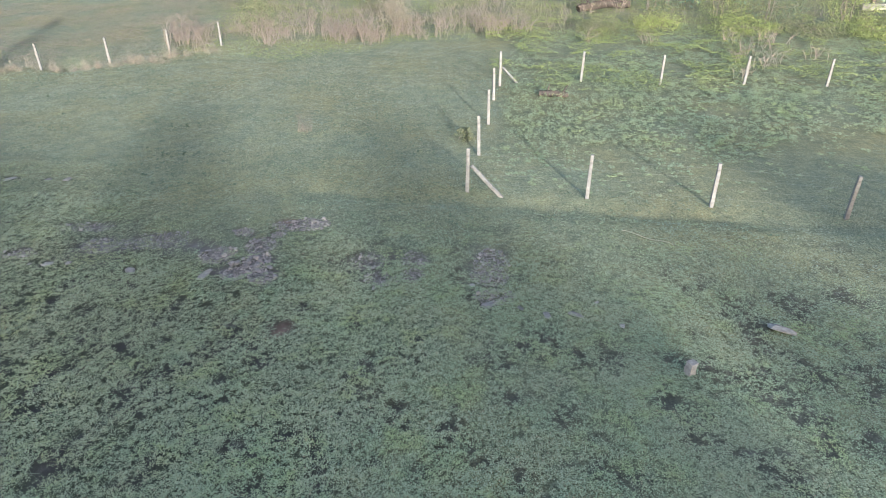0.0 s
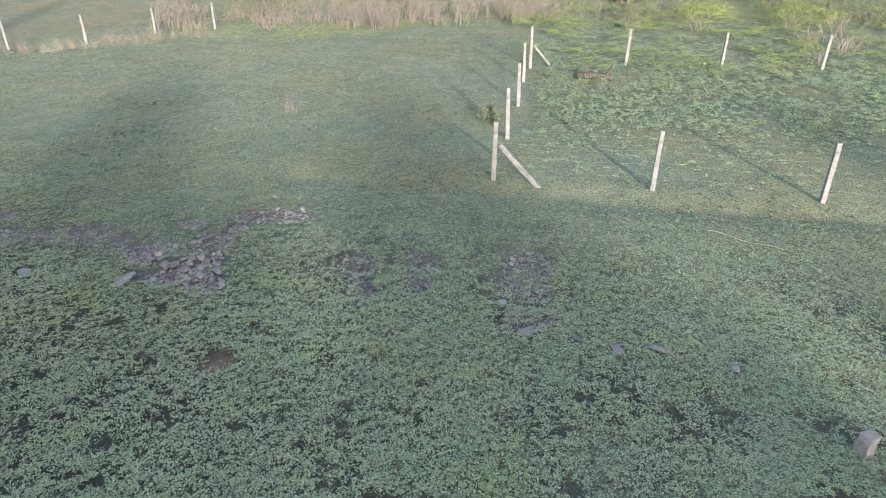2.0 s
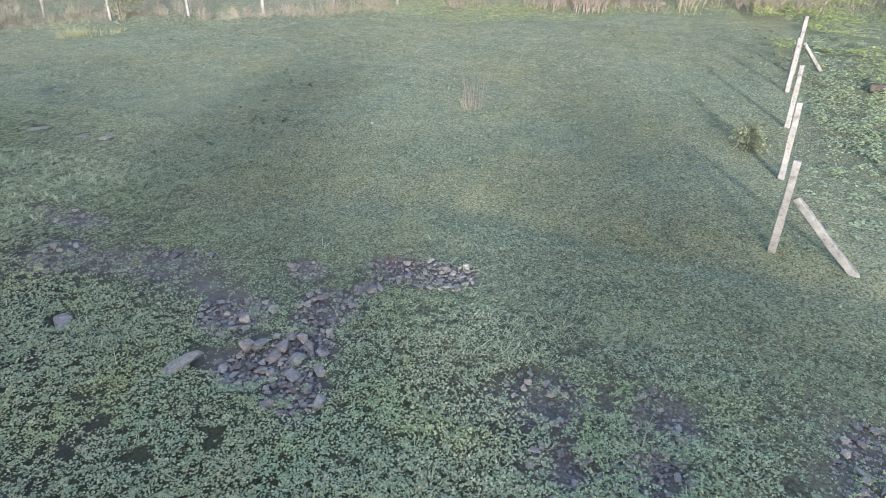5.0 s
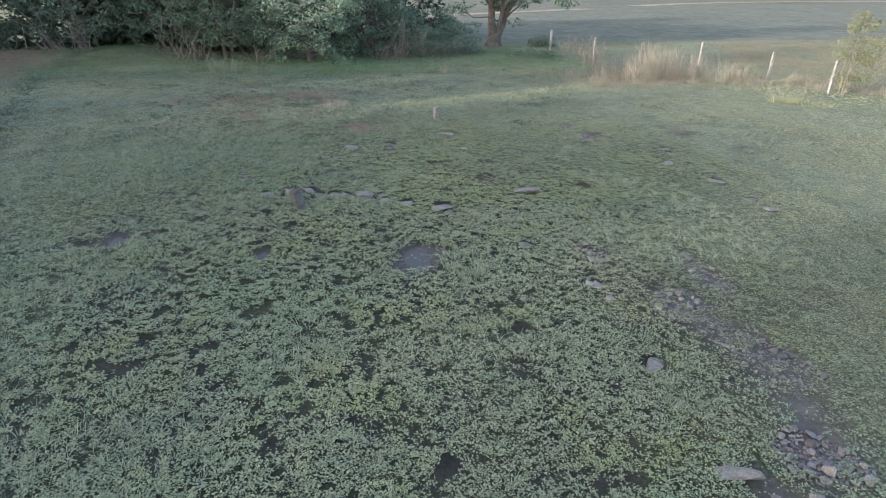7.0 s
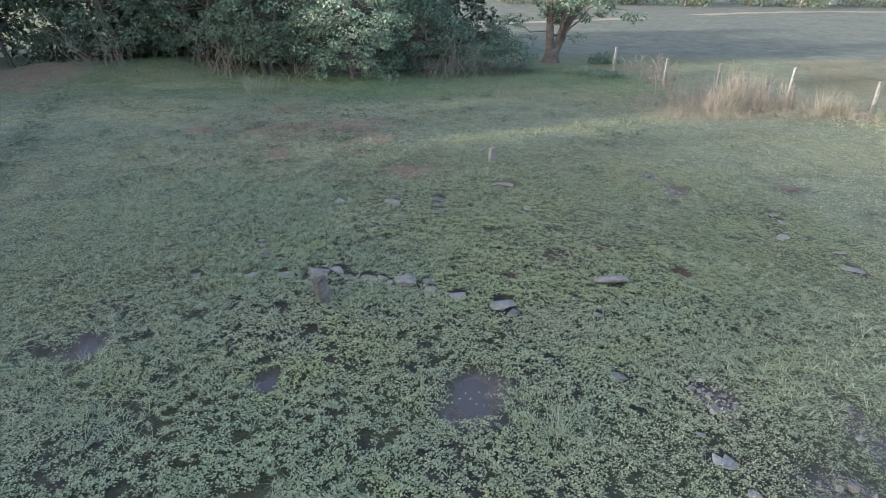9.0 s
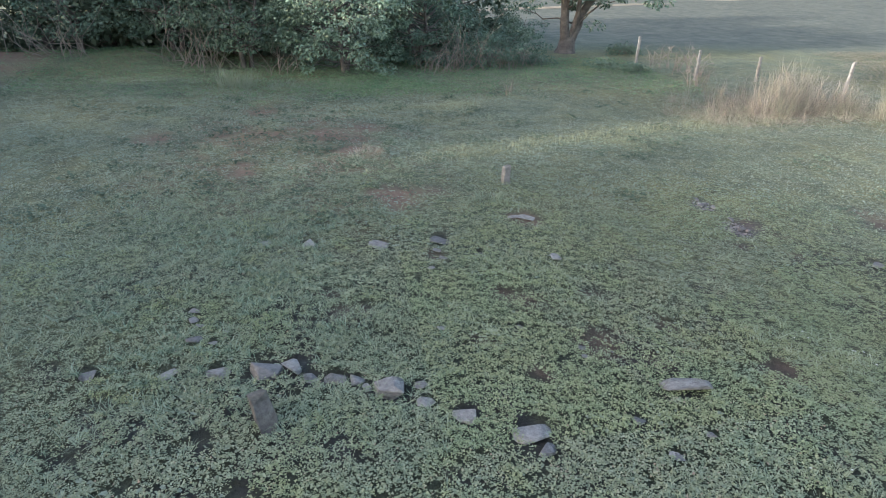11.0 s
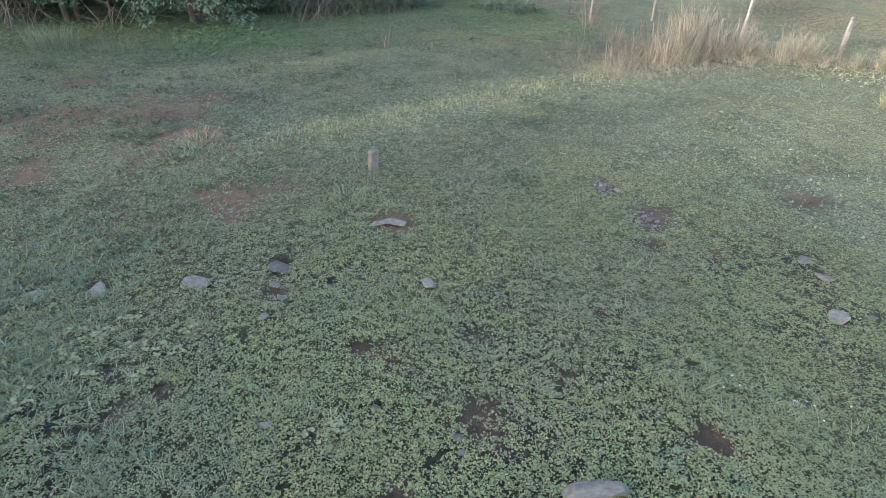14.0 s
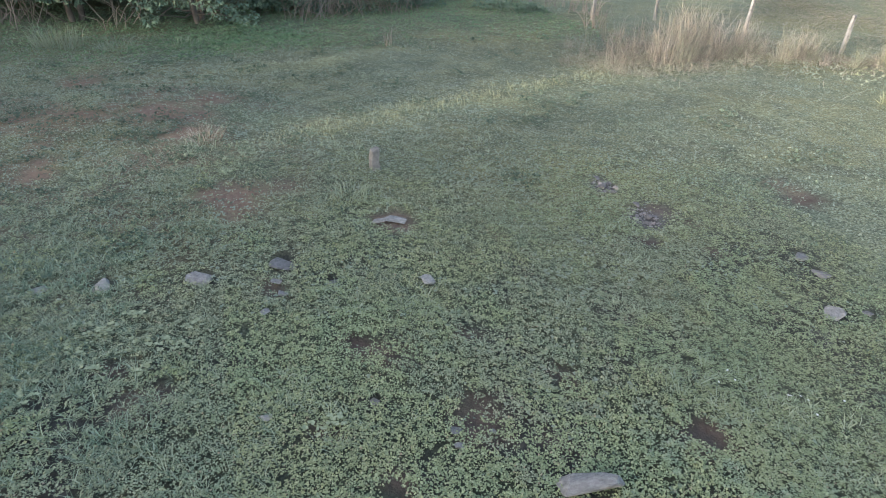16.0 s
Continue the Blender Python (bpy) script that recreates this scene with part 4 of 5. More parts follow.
def rubble(label, beds, count, sizes, seed, grit):
    """A bed of stones: each stone a part, the grit between them one part."""
    rng = np.random.default_rng(seed)
    root = thing("rubble_bed", label, "stones", "rubble beds", (beds[0][0], beds[0][1], float(gz(beds[0][0], beds[0][1]))))
    away = Matrix.Translation(-root.location)
    done = []
    tries = 0
    while len(done) < count and tries < 20000:
        tries += 1
        cx, cy, rx, ry = beds[int(rng.integers(len(beds)))]
        a, q = rng.random() * 6.283, math.sqrt(rng.random())
        px, py = cx + rx * q * math.cos(a), cy + ry * q * math.sin(a)
        s = sizes[0] + (sizes[1] - sizes[0]) * rng.random() ** 1.9
        if any((px - u) ** 2 + (py - w) ** 2 < (0.37 * (s + t)) ** 2 for u, w, t in done):
            continue
        done.append((px, py, s))
        child("stone", SHAPES[int(rng.integers(12))], root, "", away @ lay(px, py, s, rng, -0.3, rng.uniform(0.6, 1.05)))
    n = grit
    b = rng.integers(len(beds), size=n)
    bb = np.array(beds)[b]
    a, q = rng.random(n) * 6.283, np.sqrt(rng.random(n)) * 1.05
    px, py = bb[:, 0] + bb[:, 2] * q * np.cos(a), bb[:, 1] + bb[:, 3] * q * np.sin(a)
    pz = np.array([mesh_z(u, w) for u, w in zip(px, py)])
    corner = np.array([(1, 0, -0.2), (-0.5, 0.8, -0.2), (-0.5, -0.8, -0.2), (0.1, 0.1, 0.75)])
    s = rng.uniform(0.012, 0.04, n)
    t = rng.random(n) * 6.283
    rot = np.stack([np.stack([np.cos(t), -np.sin(t)], 1), np.stack([np.sin(t), np.cos(t)], 1)], 1)
    v = np.zeros((n, 4, 3))
    v[:, :, :2] = np.einsum("nij,kj->nki", rot, corner[:, :2]) * s[:, None, None]
    v[:, :, 2] = corner[None, :, 2] * s[:, None] * 0.8
    v += np.stack([px, py, pz], 1)[:, None] - np.array(root.location)
    i = np.arange(n)[:, None] * 4
    f = np.concatenate([i + [0, 1, 3], i + [1, 2, 3], i + [2, 0, 3]])
    tagged(child("gravel", mesh_of("gravel", v.reshape(-1, 3), f, M_STONE), root), kind="stuff")


rubble("bed of broken grey-purple stones in dark mud", [(-5.95, 14.95, 0.38, 0.36), (-5.75, 15.25, 0.42, 0.4), (-5.5, 15.65, 0.4, 0.4), (-5.12, 14.76, 0.38, 0.34), (-5.3, 15.1, 0.3, 0.3)], 280, (0.055, 0.25), 31, 1900)
rubble("bed of small broken grey stones beside the mud", [(-6.77, 15.89, 0.48, 0.46), (-6.6, 16.1, 0.4, 0.3)], 170, (0.045, 0.18), 38, 1000)
rubble("bed of small broken grey stones beside the mud", [(-5.63, 16.51, 0.45, 0.45), (-5.27, 17.16, 0.22, 0.18), (-6.37, 17.33, 0.3, 0.26)], 140, (0.045, 0.18), 39, 1200)
rubble("bed of small broken grey stones beside the mud", [(-4.7, 17.75, 0.9, 0.4), (-4.4, 17.95, 0.6, 0.3)], 180, (0.04, 0.16), 37, 1400)
rubble("thin scatter of small grey stones in the weeds", [(-8.7, 17.0, 0.8, 0.35), (-11.5, 17.6, 0.9, 0.3), (-12.6, 15.9, 0.5, 0.3)], 60, (0.05, 0.16), 36, 500)
rubble("patch of small grey stones in thin weeds", [(-2.3, 15.7, 0.5, 0.5), (-1.0, 15.6, 0.4, 0.6), (-1.8, 14.7, 0.5, 0.35), (-1.0, 14.9, 0.35, 0.35)], 160, (0.04, 0.14), 32, 1100)
rubble("patch of grey broken stones among weeds", [(1.2, 15.6, 0.5, 0.8), (1.1, 14.9, 0.5, 0.5), (1.2, 13.9, 0.55, 0.35)], 230, (0.04, 0.15), 33, 1200)
rubble("scatter of pale stones on a muddy track", [(-10.5, 16.5, 0.5, 0.4), (-10.3, 16.2, 0.4, 0.3), (-9.0, 16.6, 1.2, 0.35)], 70, (0.05, 0.17), 34, 1500)
rubble("scatter of small grey stones on bare earth", [(-21.4, 20.0, 0.4, 0.25), (-22.8, 20.0, 0.35, 0.2)], 30, (0.06, 0.2), 35, 250)


# ---- fences ----
def box_mesh(name, w0, w1, h, material, rough=0.006, seed=0):
    """A tapered square post with worn edges and a chipped top."""
    rng = np.random.default_rng(seed)
    bm = bmesh.new()
    rows = []
    for k in range(6):
        z = h * k / 5
        w = (w0 + (w1 - w0) * k / 5) / 2
        rows.append([bm.verts.new((sx * w + rng.normal(0, rough), sy * w + rng.normal(0, rough), z + (rng.normal(0, rough * 2) if k == 5 else 0))) for sx, sy in ((-1, -1), (1, -1), (1, 1), (-1, 1))])
    for a, b in zip(rows, rows[1:]):
        for k in range(4):
            bm.faces.new((a[k], a[(k + 1) % 4], b[(k + 1) % 4], b[k]))
    bm.faces.new(rows[-1])
    bm.faces.new(rows[0][::-1])
    bmesh.ops.bevel(bm, geom=list(bm.edges), offset=0.012, segments=1, affect="EDGES", clamp_overlap=True)
    me = bpy.data.meshes.new(name)
    bm.to_mesh(me)
    bm.free()
    me.materials.append(material)
    return me


NEAR_LINE = [(0.56, 20.4, 1.58), (1.04, 23.75, 1.6), (1.56, 27.45, 1.56), (1.94, 30.98, 1.56), (2.38, 33.46, 1.8)]
SIDE_LINE = [(4.61, 19.9, 1.6), (8.61, 19.33, 1.54), (12.65, 18.59, 1.5), (16.7, 17.9, 1.5)]
BACK_LINE = [(6.74, 34.32, 1.6), (10.79, 33.77, 1.54), (15.18, 33.87, 1.48), (19.33, 33.55, 1.42), (23.5, 33.3, 1.45)]
FAR_LINE = [(-44.2, 28.4, 1.45), (-39.1, 29.1, 1.45), (-33.2, 32.3, 1.75), (-31.0, 35.0, 1.4), (-26.9, 35.0, 1.5), (-24.4, 37.5, 1.5), (-20.9, 38.8, 1.5), (-17.9, 40.6, 1.5), (-15.4, 42.9, 1.5)]
rng = np.random.default_rng(41)


def post(x, y, h, label, group, seed, lean=(0, 0)):
    root = new("fence_post", box_mesh("fence_post", 0.13, 0.11, h + 0.15, M_CONCRETE, 0.005, seed))
    root.matrix_basis = pose(x, y, float(gz(x, y)) - 0.15, lean[1] + rng.normal(0, 0.8), lean[0] + rng.normal(0, 0.8), rng.uniform(-12, 12))
    return tagged(root, label, "fence post", group)


for k, (x, y, h) in enumerate(NEAR_LINE + SIDE_LINE + BACK_LINE):
    corner = k in (0, 4)
    post(x, y, h, "pale concrete corner fence post with a diagonal brace" if corner else "pale square concrete fence post in the weeds", "posts of the plot fence", k)
for k, (x, y, h) in enumerate(FAR_LINE):
    post(x, y, h, "leaning pale fence post with a broken rusty top" if k == 2 else "pale concrete fence post in dry grass", "posts of the far fence", 50 + k, (3, 0) if k in (2, 3, 4) else (0, 0))
post(-38.4, 31.9, 1.2, "pale concrete fence post in dry grass", "posts of the far fence", 70)
for x, y, tx, ty, seed in ((1.78, 20.0, 0.68, 20.36, 90), (3.36, 34.2, 2.5, 33.5, 91)):
    a, b = Vector((x, y, float(gz(x, y)) - 0.08)), Vector((tx, ty, 0.98))
    ob = new("fence_brace", box_mesh("fence_brace", 0.12, 0.105, (b - a).length, M_CONCRETE, 0.004, seed))
    ob.matrix_basis = Matrix.Translation(a) @ (b - a).to_track_quat("Z", "Y").to_matrix().to_4x4()
    tagged(ob, "pale concrete strut leaning against the corner post", "fence brace", "corner braces")


def wires(line, label, heights=(0.35, 0.7, 1.05, 1.38)):
    root = thing("fence_wire", label, "wire", "fence wires", (line[0][0], line[0][1], float(gz(line[0][0], line[0][1]))))
    for hgt in heights:
        pts, off = [], np.array(root.location)
        for (x0, y0, _), (x1, y1, _) in zip(line, line[1:]):
            for s in np.linspace(0, 1, 6)[:-1]:
                px, py = x0 + (x1 - x0) * s, y0 + (y1 - y0) * s
                pts.append(np.array((px, py, float(gz(px, py)) + hgt - 0.12 * s * (1 - s))) - off)
        pts.append(np.array((line[-1][0], line[-1][1], float(gz(*line[-1][:2])) + hgt)) - off)
        child("strand", mesh_of("strand", *tube(pts, [0.0017] * len(pts), 4), M_WIRE, True), root)


wires(NEAR_LINE, "thin galvanised wire strung along the concrete posts")
wires(NEAR_LINE[:1] + SIDE_LINE, "thin galvanised wire strung along the concrete posts")
wires(NEAR_LINE[4:] + BACK_LINE, "thin galvanised wire strung along the concrete posts")
wires(FAR_LINE, "thin wire strung along the far posts", (0.5, 0.9, 1.25))


# ---- stumps ----
def stump(x, y, h, w, lean, turn, label, seed, material=M_OLDWOOD):
    ob = new("stump", box_mesh("stump", w, w * 0.9, h + 0.1, material, 0.012, seed))
    ob.matrix_basis = pose(x, y, float(gz(x, y)) - 0.1, lean[0], lean[1], turn)
    tagged(ob, label, "stump")


stump(-16.27, 10.42, 0.5, 0.24, (8, -22), 20, "short weathered grey post stub leaning in the weeds", 3, M_DARKWOOD)
stump(-24.9, 15.7, 0.46, 0.19, (0, 2), 10, "short upright weathered grey post stub", 4)
stump(5.3, 10.95, 0.34, 0.2, (0, 6), 30, "short pale grey post stub in the weeds", 5)

# ---- puddles and a lost wire ----
for cx, cy, rx, ry in ((-13.15, 12.4, 0.42, 0.4), (-14.0, 9.5, 0.26, 0.2), (-15.3, 6.6, 0.28, 0.25)):
    ang = np.linspace(0, 6.283, 65)[:-1]
    rr = 0.2 + 1.5 * fbm(np.cos(ang) * 2 + cx, np.sin(ang) * 2 + cy, 1.1, 71)
    z0 = mesh_z(cx, cy) + 0.01
    v = np.concatenate([[(cx, cy, z0)], np.stack([cx + rx * rr * np.cos(ang), cy + ry * rr * np.sin(ang), np.full(64, z0)], 1)])
    f = np.array([(0, 1 + k, 1 + (k + 1) % 64) for k in range(64)])
    tagged(new("puddle", mesh_of("puddle", v, f, m_water)), "shallow puddle of grey water in the mud", "puddle", "puddles")
pts = [(5.25 + 1.31 * s, 17.41 - 0.86 * s, float(gz(5.25 + 1.31 * s, 17.41 - 0.86 * s)) + 0.08 + 0.03 * math.sin(9 * s)) for s in np.linspace(0, 1, 9)]
tagged(new("dry_stalk", mesh_of("dry_stalk", *tube(pts, [0.007] * 9, 5), M_DRY, True)), "long pale dry stalk lying on the weeds", "stalk")


# ---- tufts, dry grass and brush ----
def tuft(x, y, height, spread, count, material, label, seed, lean=0.5, width=0.008, bend=1.2):
    rng = np.random.default_rng(seed)
    r, a = spread * np.sqrt(rng.random(count)), rng.random(count) * 6.283
    px, py = x + r * np.cos(a), y + r * np.sin(a)
    v, f = blades(rng, on_ground(px, py, -0.02), height * rng.uniform(0.35, 1.15, count), lean, width, bend, a + rng.normal(0, 0.6, count))
    tagged(new("grass_tuft", mesh_of("grass_tuft", v, f, material)), label, "grass tuft", "grass tufts", kind="stuff")


tuft(-27.4, 12.3, 0.42, 0.42, 200, M_DRY, "tuft of pale dry grass on red earth", 1, 1.2, 0.006)
tuft(-26.5, 12.0, 0.3, 0.9, 220, M_GRASS, "loose tuft of green grass", 2, 1.3, 0.004)
tuft(-38.4, 7.6, 1.2, 0.8, 260, M_MEADOW, "tall hazy tuft of fine grass at the wood edge", 3, 0.6, 0.006)
tuft(-37.9, 9.6, 0.5, 0.6, 120, M_MEADOW, "tuft of grass at the wood edge", 4, 0.7)
tuft(-37.9, 11.6, 0.45, 0.6, 120, M_MEADOW, "tuft of grass at the wood edge", 5, 0.7)
tuft(-36.3, 18.9, 1.0, 0.2, 25, M_DRY, "thin dry seed stalks in the pasture", 6, 0.4)
tuft(-25.3, 31.2, 0.6, 0.55, 420, M_STRAW, "sunlit tuft of yellowing grass by the fence", 7, 1.2, 0.004)
tuft(-24.6, 31.9, 0.3, 1.0, 420, M_STRAW, "sunlit low tuft of yellowing grass", 8, 1.25, 0.005)
tuft(-6.4, 26.5, 1.25, 0.3, 110, M_BARK, "slender dry weed standing in the pasture", 9, 0.15, 0.0022, 0.4)
tuft(-6.4, 26.4, 0.5, 0.3, 70, M_TAN, "thin leaves round the foot of the dry weed", 16, 0.5, 0.003, 0.7)
tuft(-12.1, 13.35, 0.42, 0.14, 90, M_GRASS, "tuft of long arching pale grass blades", 10, 1.3, 0.005)
tuft(-12.7, 13.3, 0.3, 0.5, 160, M_GRASS, "loose tuft of pale grass blades by the puddle", 11, 1.3, 0.004)
tuft(-23.7, 14.9, 0.35, 0.3, 80, M_GRASS, "small grass tuft beside the red earth", 12, 0.9)
tuft(-3.1, 14.6, 0.13, 0.5, 250, M_GRASS, "tuft of pale grass blades by the stones", 13, 1.3, 0.004)
tuft(-4.6, 15.9, 0.14, 0.7, 120, M_GRASS, "tuft of pale grass blades by the stones", 14, 1.3, 0.004)
tuft(-3.6, 16.4, 0.14, 0.7, 120, M_GRASS, "tuft of pale grass blades by the stones", 15, 1.3, 0.004)

rng = np.random.default_rng(61)
clumps, mixed = [], []
ALONG = np.array([(-31.9, 24.9), (-31.6, 27.0), (-31.8, 29.0), (-32.4, 30.8), (-31.0, 32.6), (-30.0, 34.2), (-27.8, 36.4), (-24.0, 37.6), (-19.0, 38.0), (-15.0, 41.6)])
TALL = (0.7, 1.5, 2.3, 2.1, 1.35, 1.0, 0.5, 0.9, 1.0, 0.8)
for k in range(300):
    u = rng.uniform(0, 5.2) if k < 170 else rng.uniform(5.2, 9)
    x0 = np.interp(u, np.arange(10), ALONG[:, 0]) + rng.normal(-0.4, 0.95 if k < 170 else 0.5)
    y0 = np.interp(u, np.arange(10), ALONG[:, 1]) + rng.normal(0, 0.5)
    n = int(rng.integers(20, 105))
    r, a = rng.uniform(0.06, 0.34) * np.sqrt(rng.random(n)), rng.random(n) * 6.283
    qx, qy = x0 + r * np.cos(a), y0 + r * np.sin(a)
    top = np.interp(u, np.arange(10), TALL) * (0.18 + 0.95 * rng.random() ** 1.3)
    kind = mixed if rng.random() < (0.15 if u < 2.9 or u > 5.2 else 0.5) else clumps
    kind.append(blades(rng, on_ground(qx, qy, -0.03), top * rng.uniform(0.3, 1.15, n) ** 1.3, rng.uniform(0.6, 2.0), 0.0034, 3.4, a + rng.normal(0, 0.7, n)))
    h = int(n * 0.7)
    kind.append(blades(rng, on_ground(qx[:h], qy[:h], top * rng.uniform(0.1, 0.6, h)), top * rng.uniform(0.25, 0.7, h), 2.3, 0.0036, 2.0))
v, f = join(clumps)
tagged(new("dry_grass", mesh_of("dry_grass", v, f, M_DRY)), "tall dry straw-coloured grass along the far fence", "dry grass", kind="stuff")
v, f = join(mixed)
tagged(new("yellowing_grass", mesh_of("yellowing_grass", v, f, M_HAY)), "tall half-green clumps among the dry grass", "grass", kind="stuff")
u = rng.uniform(0, 3.6, 6500)
px = np.interp(u, np.arange(10), ALONG[:, 0]) + rng.uniform(-0.6, 1.9, len(u))
py = np.interp(u, np.arange(10), ALONG[:, 1]) + rng.normal(-0.3, 0.4, len(u))
keep = rng.random(len(u)) < np.clip((fbm(px, py, 0.9, 103) - 0.36) / 0.14, 0.05, 1)
px, py = px[keep], py[keep]
v, f = wedges(rng, on_ground(px, py, rng.uniform(0, 0.5, len(px)) * fbm(px, py, 0.7, 104)), rng.uniform(0.022, 0.045, len(px)), 3, (0.1, 0.9), 0.4, 0.3, 0.7)
tagged(new("straw_weeds", mesh_of("straw_weeds", v, f, M_HAY)), "leafy yellow-green weeds growing into the dry grass", "weeds", kind="stuff")
u = rng.uniform(0, 6, 6000)
px = np.interp(u, np.arange(10), ALONG[:, 0]) + rng.exponential(0.9, len(u)) - 0.2
py = np.interp(u, np.arange(10), ALONG[:, 1]) - 0.5 * rng.exponential(0.8, len(u)) + 0.2
v, f = blades(rng, on_ground(px, py), rng.uniform(0.15, 0.55, len(u)), 1.5, 0.0034, 2.0, None, 0.5)
tagged(new("low_straw", mesh_of("low_straw", v, f, M_DRY)), "short fallen straw before the tall dry grass", "dry grass", kind="stuff")
# Thin grassy growth on the field side of that fence.
px, py = scatter(rng, 54000, -48, -16, 34, 62, lambda x, y: np.clip((y - 35.5 - 0.42 * np.maximum(0, x + 31) - np.maximum(0, -36 - x) * 0.55) / 2.5, 0, 1) * np.clip((fbm(x, y, 1.8, 98) - 0.32) / 0.2, 0.1, 1))
v, f = wedges(rng, on_ground(px, py, rng.uniform(0, 0.12, len(px))), rng.uniform(0.045, 0.085, len(px)), 3, (0.2, 0.7), 0.35, 0.2)
tagged(new("straw_turf", mesh_of("straw_turf", v, f, M_TAN)), "tan and green grass on the field beyond the fence", "grass", kind="stuff")
px, py = scatter(rng, 30000, -44, -13, 22, 50, lambda x, y: np.clip(1 - np.abs(y - np.interp(x, (-44, -32, -31, -15), (26.0, 27.5, 32.5, 41.0))) / 3.6, 0, 1))
v, f = wedges(rng, on_ground(px, py, rng.uniform(0, 0.2, len(px)) ** 1.5), rng.uniform(0.035, 0.065, len(px)), 3)
tagged(new("fence_weeds", mesh_of("fence_weeds", v, f, M_TURF)), "green weeds at the foot of the dry grass", "weeds", kind="stuff")
for k in range(12):
    x0, y0 = rng.uniform(-37, -31), rng.uniform(25.5, 32)
    tuft(x0, y0, 1.7, 0.3, 7, (M_DRY, M_TWIG)[k % 2], "thin tall dry stalks above the straw", 200 + k, 0.25, 0.008)

# Brush on the north side: dry stems below, green climbers over them.
px, py = scatter(rng, 45000, -17, 36, 41, 60, lambda x, y: np.clip((y - 44.0 - np.where(x < -6, -1.8, 2.5) * np.clip(np.abs(x + 6) / 4, 0, 1) + 2 * (vnoise(x, y, 3, 91) - 0.5)) / 1.5, 0, 1) * np.where(x > 9, 0.4, 1.0) * np.clip((fbm(x, y, 1.4, 93) - 0.4) / 0.12, 0.05, 1))
v, f = blades(rng, on_ground(px, py, -0.05), rng.uniform(0.25, 1.5, len(px)) * (0.2 + 1.2 * fbm(px, py, 2.5, 92)), 1.5, 0.007, 2.6)
tagged(new("dry_brush", mesh_of("dry_brush", v, f, M_TWIG)), "tangle of bare brown stems at the field edge", "brush", kind="stuff")
px, py = scatter(rng, 52000, -18, 36, 38, 60, lambda x, y: np.clip((y - 41.5 - np.where(x < -6, -2.2, 3.0) * np.clip(np.abs(x + 6) / 4, 0, 1) + 2 * (vnoise(x, y, 3, 91) - 0.5)) / 1.5, 0, 1) * np.clip((fbm(x, y, 3.0, 95) - 0.35) / 0.12, 0.08, 1))
up = rng.random(len(px)) ** 1.8 * np.clip((py - 43) / 5, 0.12, 1.0) * 1.5 * np.clip((fbm(px, py, 2.2, 96) - 0.25) / 0.4, 0.1, 1)
v, f = wedges(rng, on_ground(px, py, up), rng.uniform(0.035, 0.07, len(px)), 3, (-0.3, 0.8), 0.5)
qx, qy = scatter(rng, 45000, 2, 34, 32, 52, lambda x, y: np.clip((fbm(x, y, 1.6, 99) - 0.51) / 0.06, 0, 1) * np.clip((y - 31 + 5 * (vnoise(x, y, 4, 90) - 0.5)) / 5, 0, 1))
w, g = wedges(rng, on_ground(qx, qy, 0.15 + 0.35 * np.clip(vnoise(qx, qy, 0.9, 89) - 0.1, 0, 1) + rng.uniform(-0.04, 0.04, len(qx))), rng.uniform(0.045, 0.085, len(qx)), 3, (-0.2, 0.5), 0.5)
v, f = join([(v, f), (w, g)])
tagged(new("climbing_weeds", mesh_of("climbing_weeds", v, f, M_BRIGHT)), "sunlit yellow-green climbers over the brush", "weeds", kind="stuff")



def bare_bush(x, y, h, seed, label="tangled bare bush of pinkish-brown twigs", stems=11, twigs=9, group="bare bushes"):
    """Arching stems from one root, each with thin side twigs."""
    rng = np.random.default_rng(seed)
    root = thing("bare_bush", label, "bush", group, (x, y, float(gz(x, y)) - 0.05))
    fine = []
    for _ in range(stems):
        a, out, up = rng.random() * 6.283, rng.uniform(0.25, 0.75) * h, rng.uniform(0.55, 1.05) * h
        d = np.array((math.cos(a), math.sin(a), 0.0))
        s = np.linspace(0, 1, 6)[:, None]
        pts = d * out * s ** 1.6 + np.array((0, 0, 1.0)) * up * (1.25 * s - 0.35 * s ** 3) + rng.normal(0, 0.03, (6, 3)) * s
        pts = pts + rng.normal(0, 0.28, 3) * (h, h, 0)
        child("stem", mesh_of("stem", *tube(pts, np.linspace(0.016, 0.006, 6), 4), M_TWIG, True), root)
        for _ in range(twigs):
            p = pts[int(rng.integers(1, 6))]
            e = p + rng.normal(0, 0.26, 3) * h * 0.5 + (0, 0, 0.06 * h)
            fine.append(tube([p, (p + e) / 2 + rng.normal(0, 0.05, 3), e], [0.009, 0.007, 0.005], 3))
    tagged(child("twig_tangle", mesh_of("twig_tangle", *join(fine), M_TWIG, True), root), kind="stuff")


rng = np.random.default_rng(65)
for k in range(46):
    x0 = rng.uniform(-19, 5)
    bare_bush(x0, rng.uniform(43.0, 47.5) + 0.35 * max(0, x0 + 6), rng.uniform(0.7, 1.9), 600 + k)
for k, (x, y, h) in enumerate([(12.5, 43.5, 0.9), (15.5, 35.0, 0.8), (17.6, 37.0, 1.0), (18.8, 38.6, 1.1), (16.6, 39.0, 0.9), (19.5, 42.5, 1.2), (20.8, 44.0, 1.1), (18.0, 43.8, 1.0), (17.8, 40.4, 1.0), (21.5, 39.5, 0.9), (9.0, 44.0, 1.0), (10.4, 52.8, 1.3), (12.9, 52.6, 1.2)]):
    bare_bush(x, y, h, 650 + k, "low dry bush of brown twigs in the weeds", 9, 8, "dry bushes in the plot")

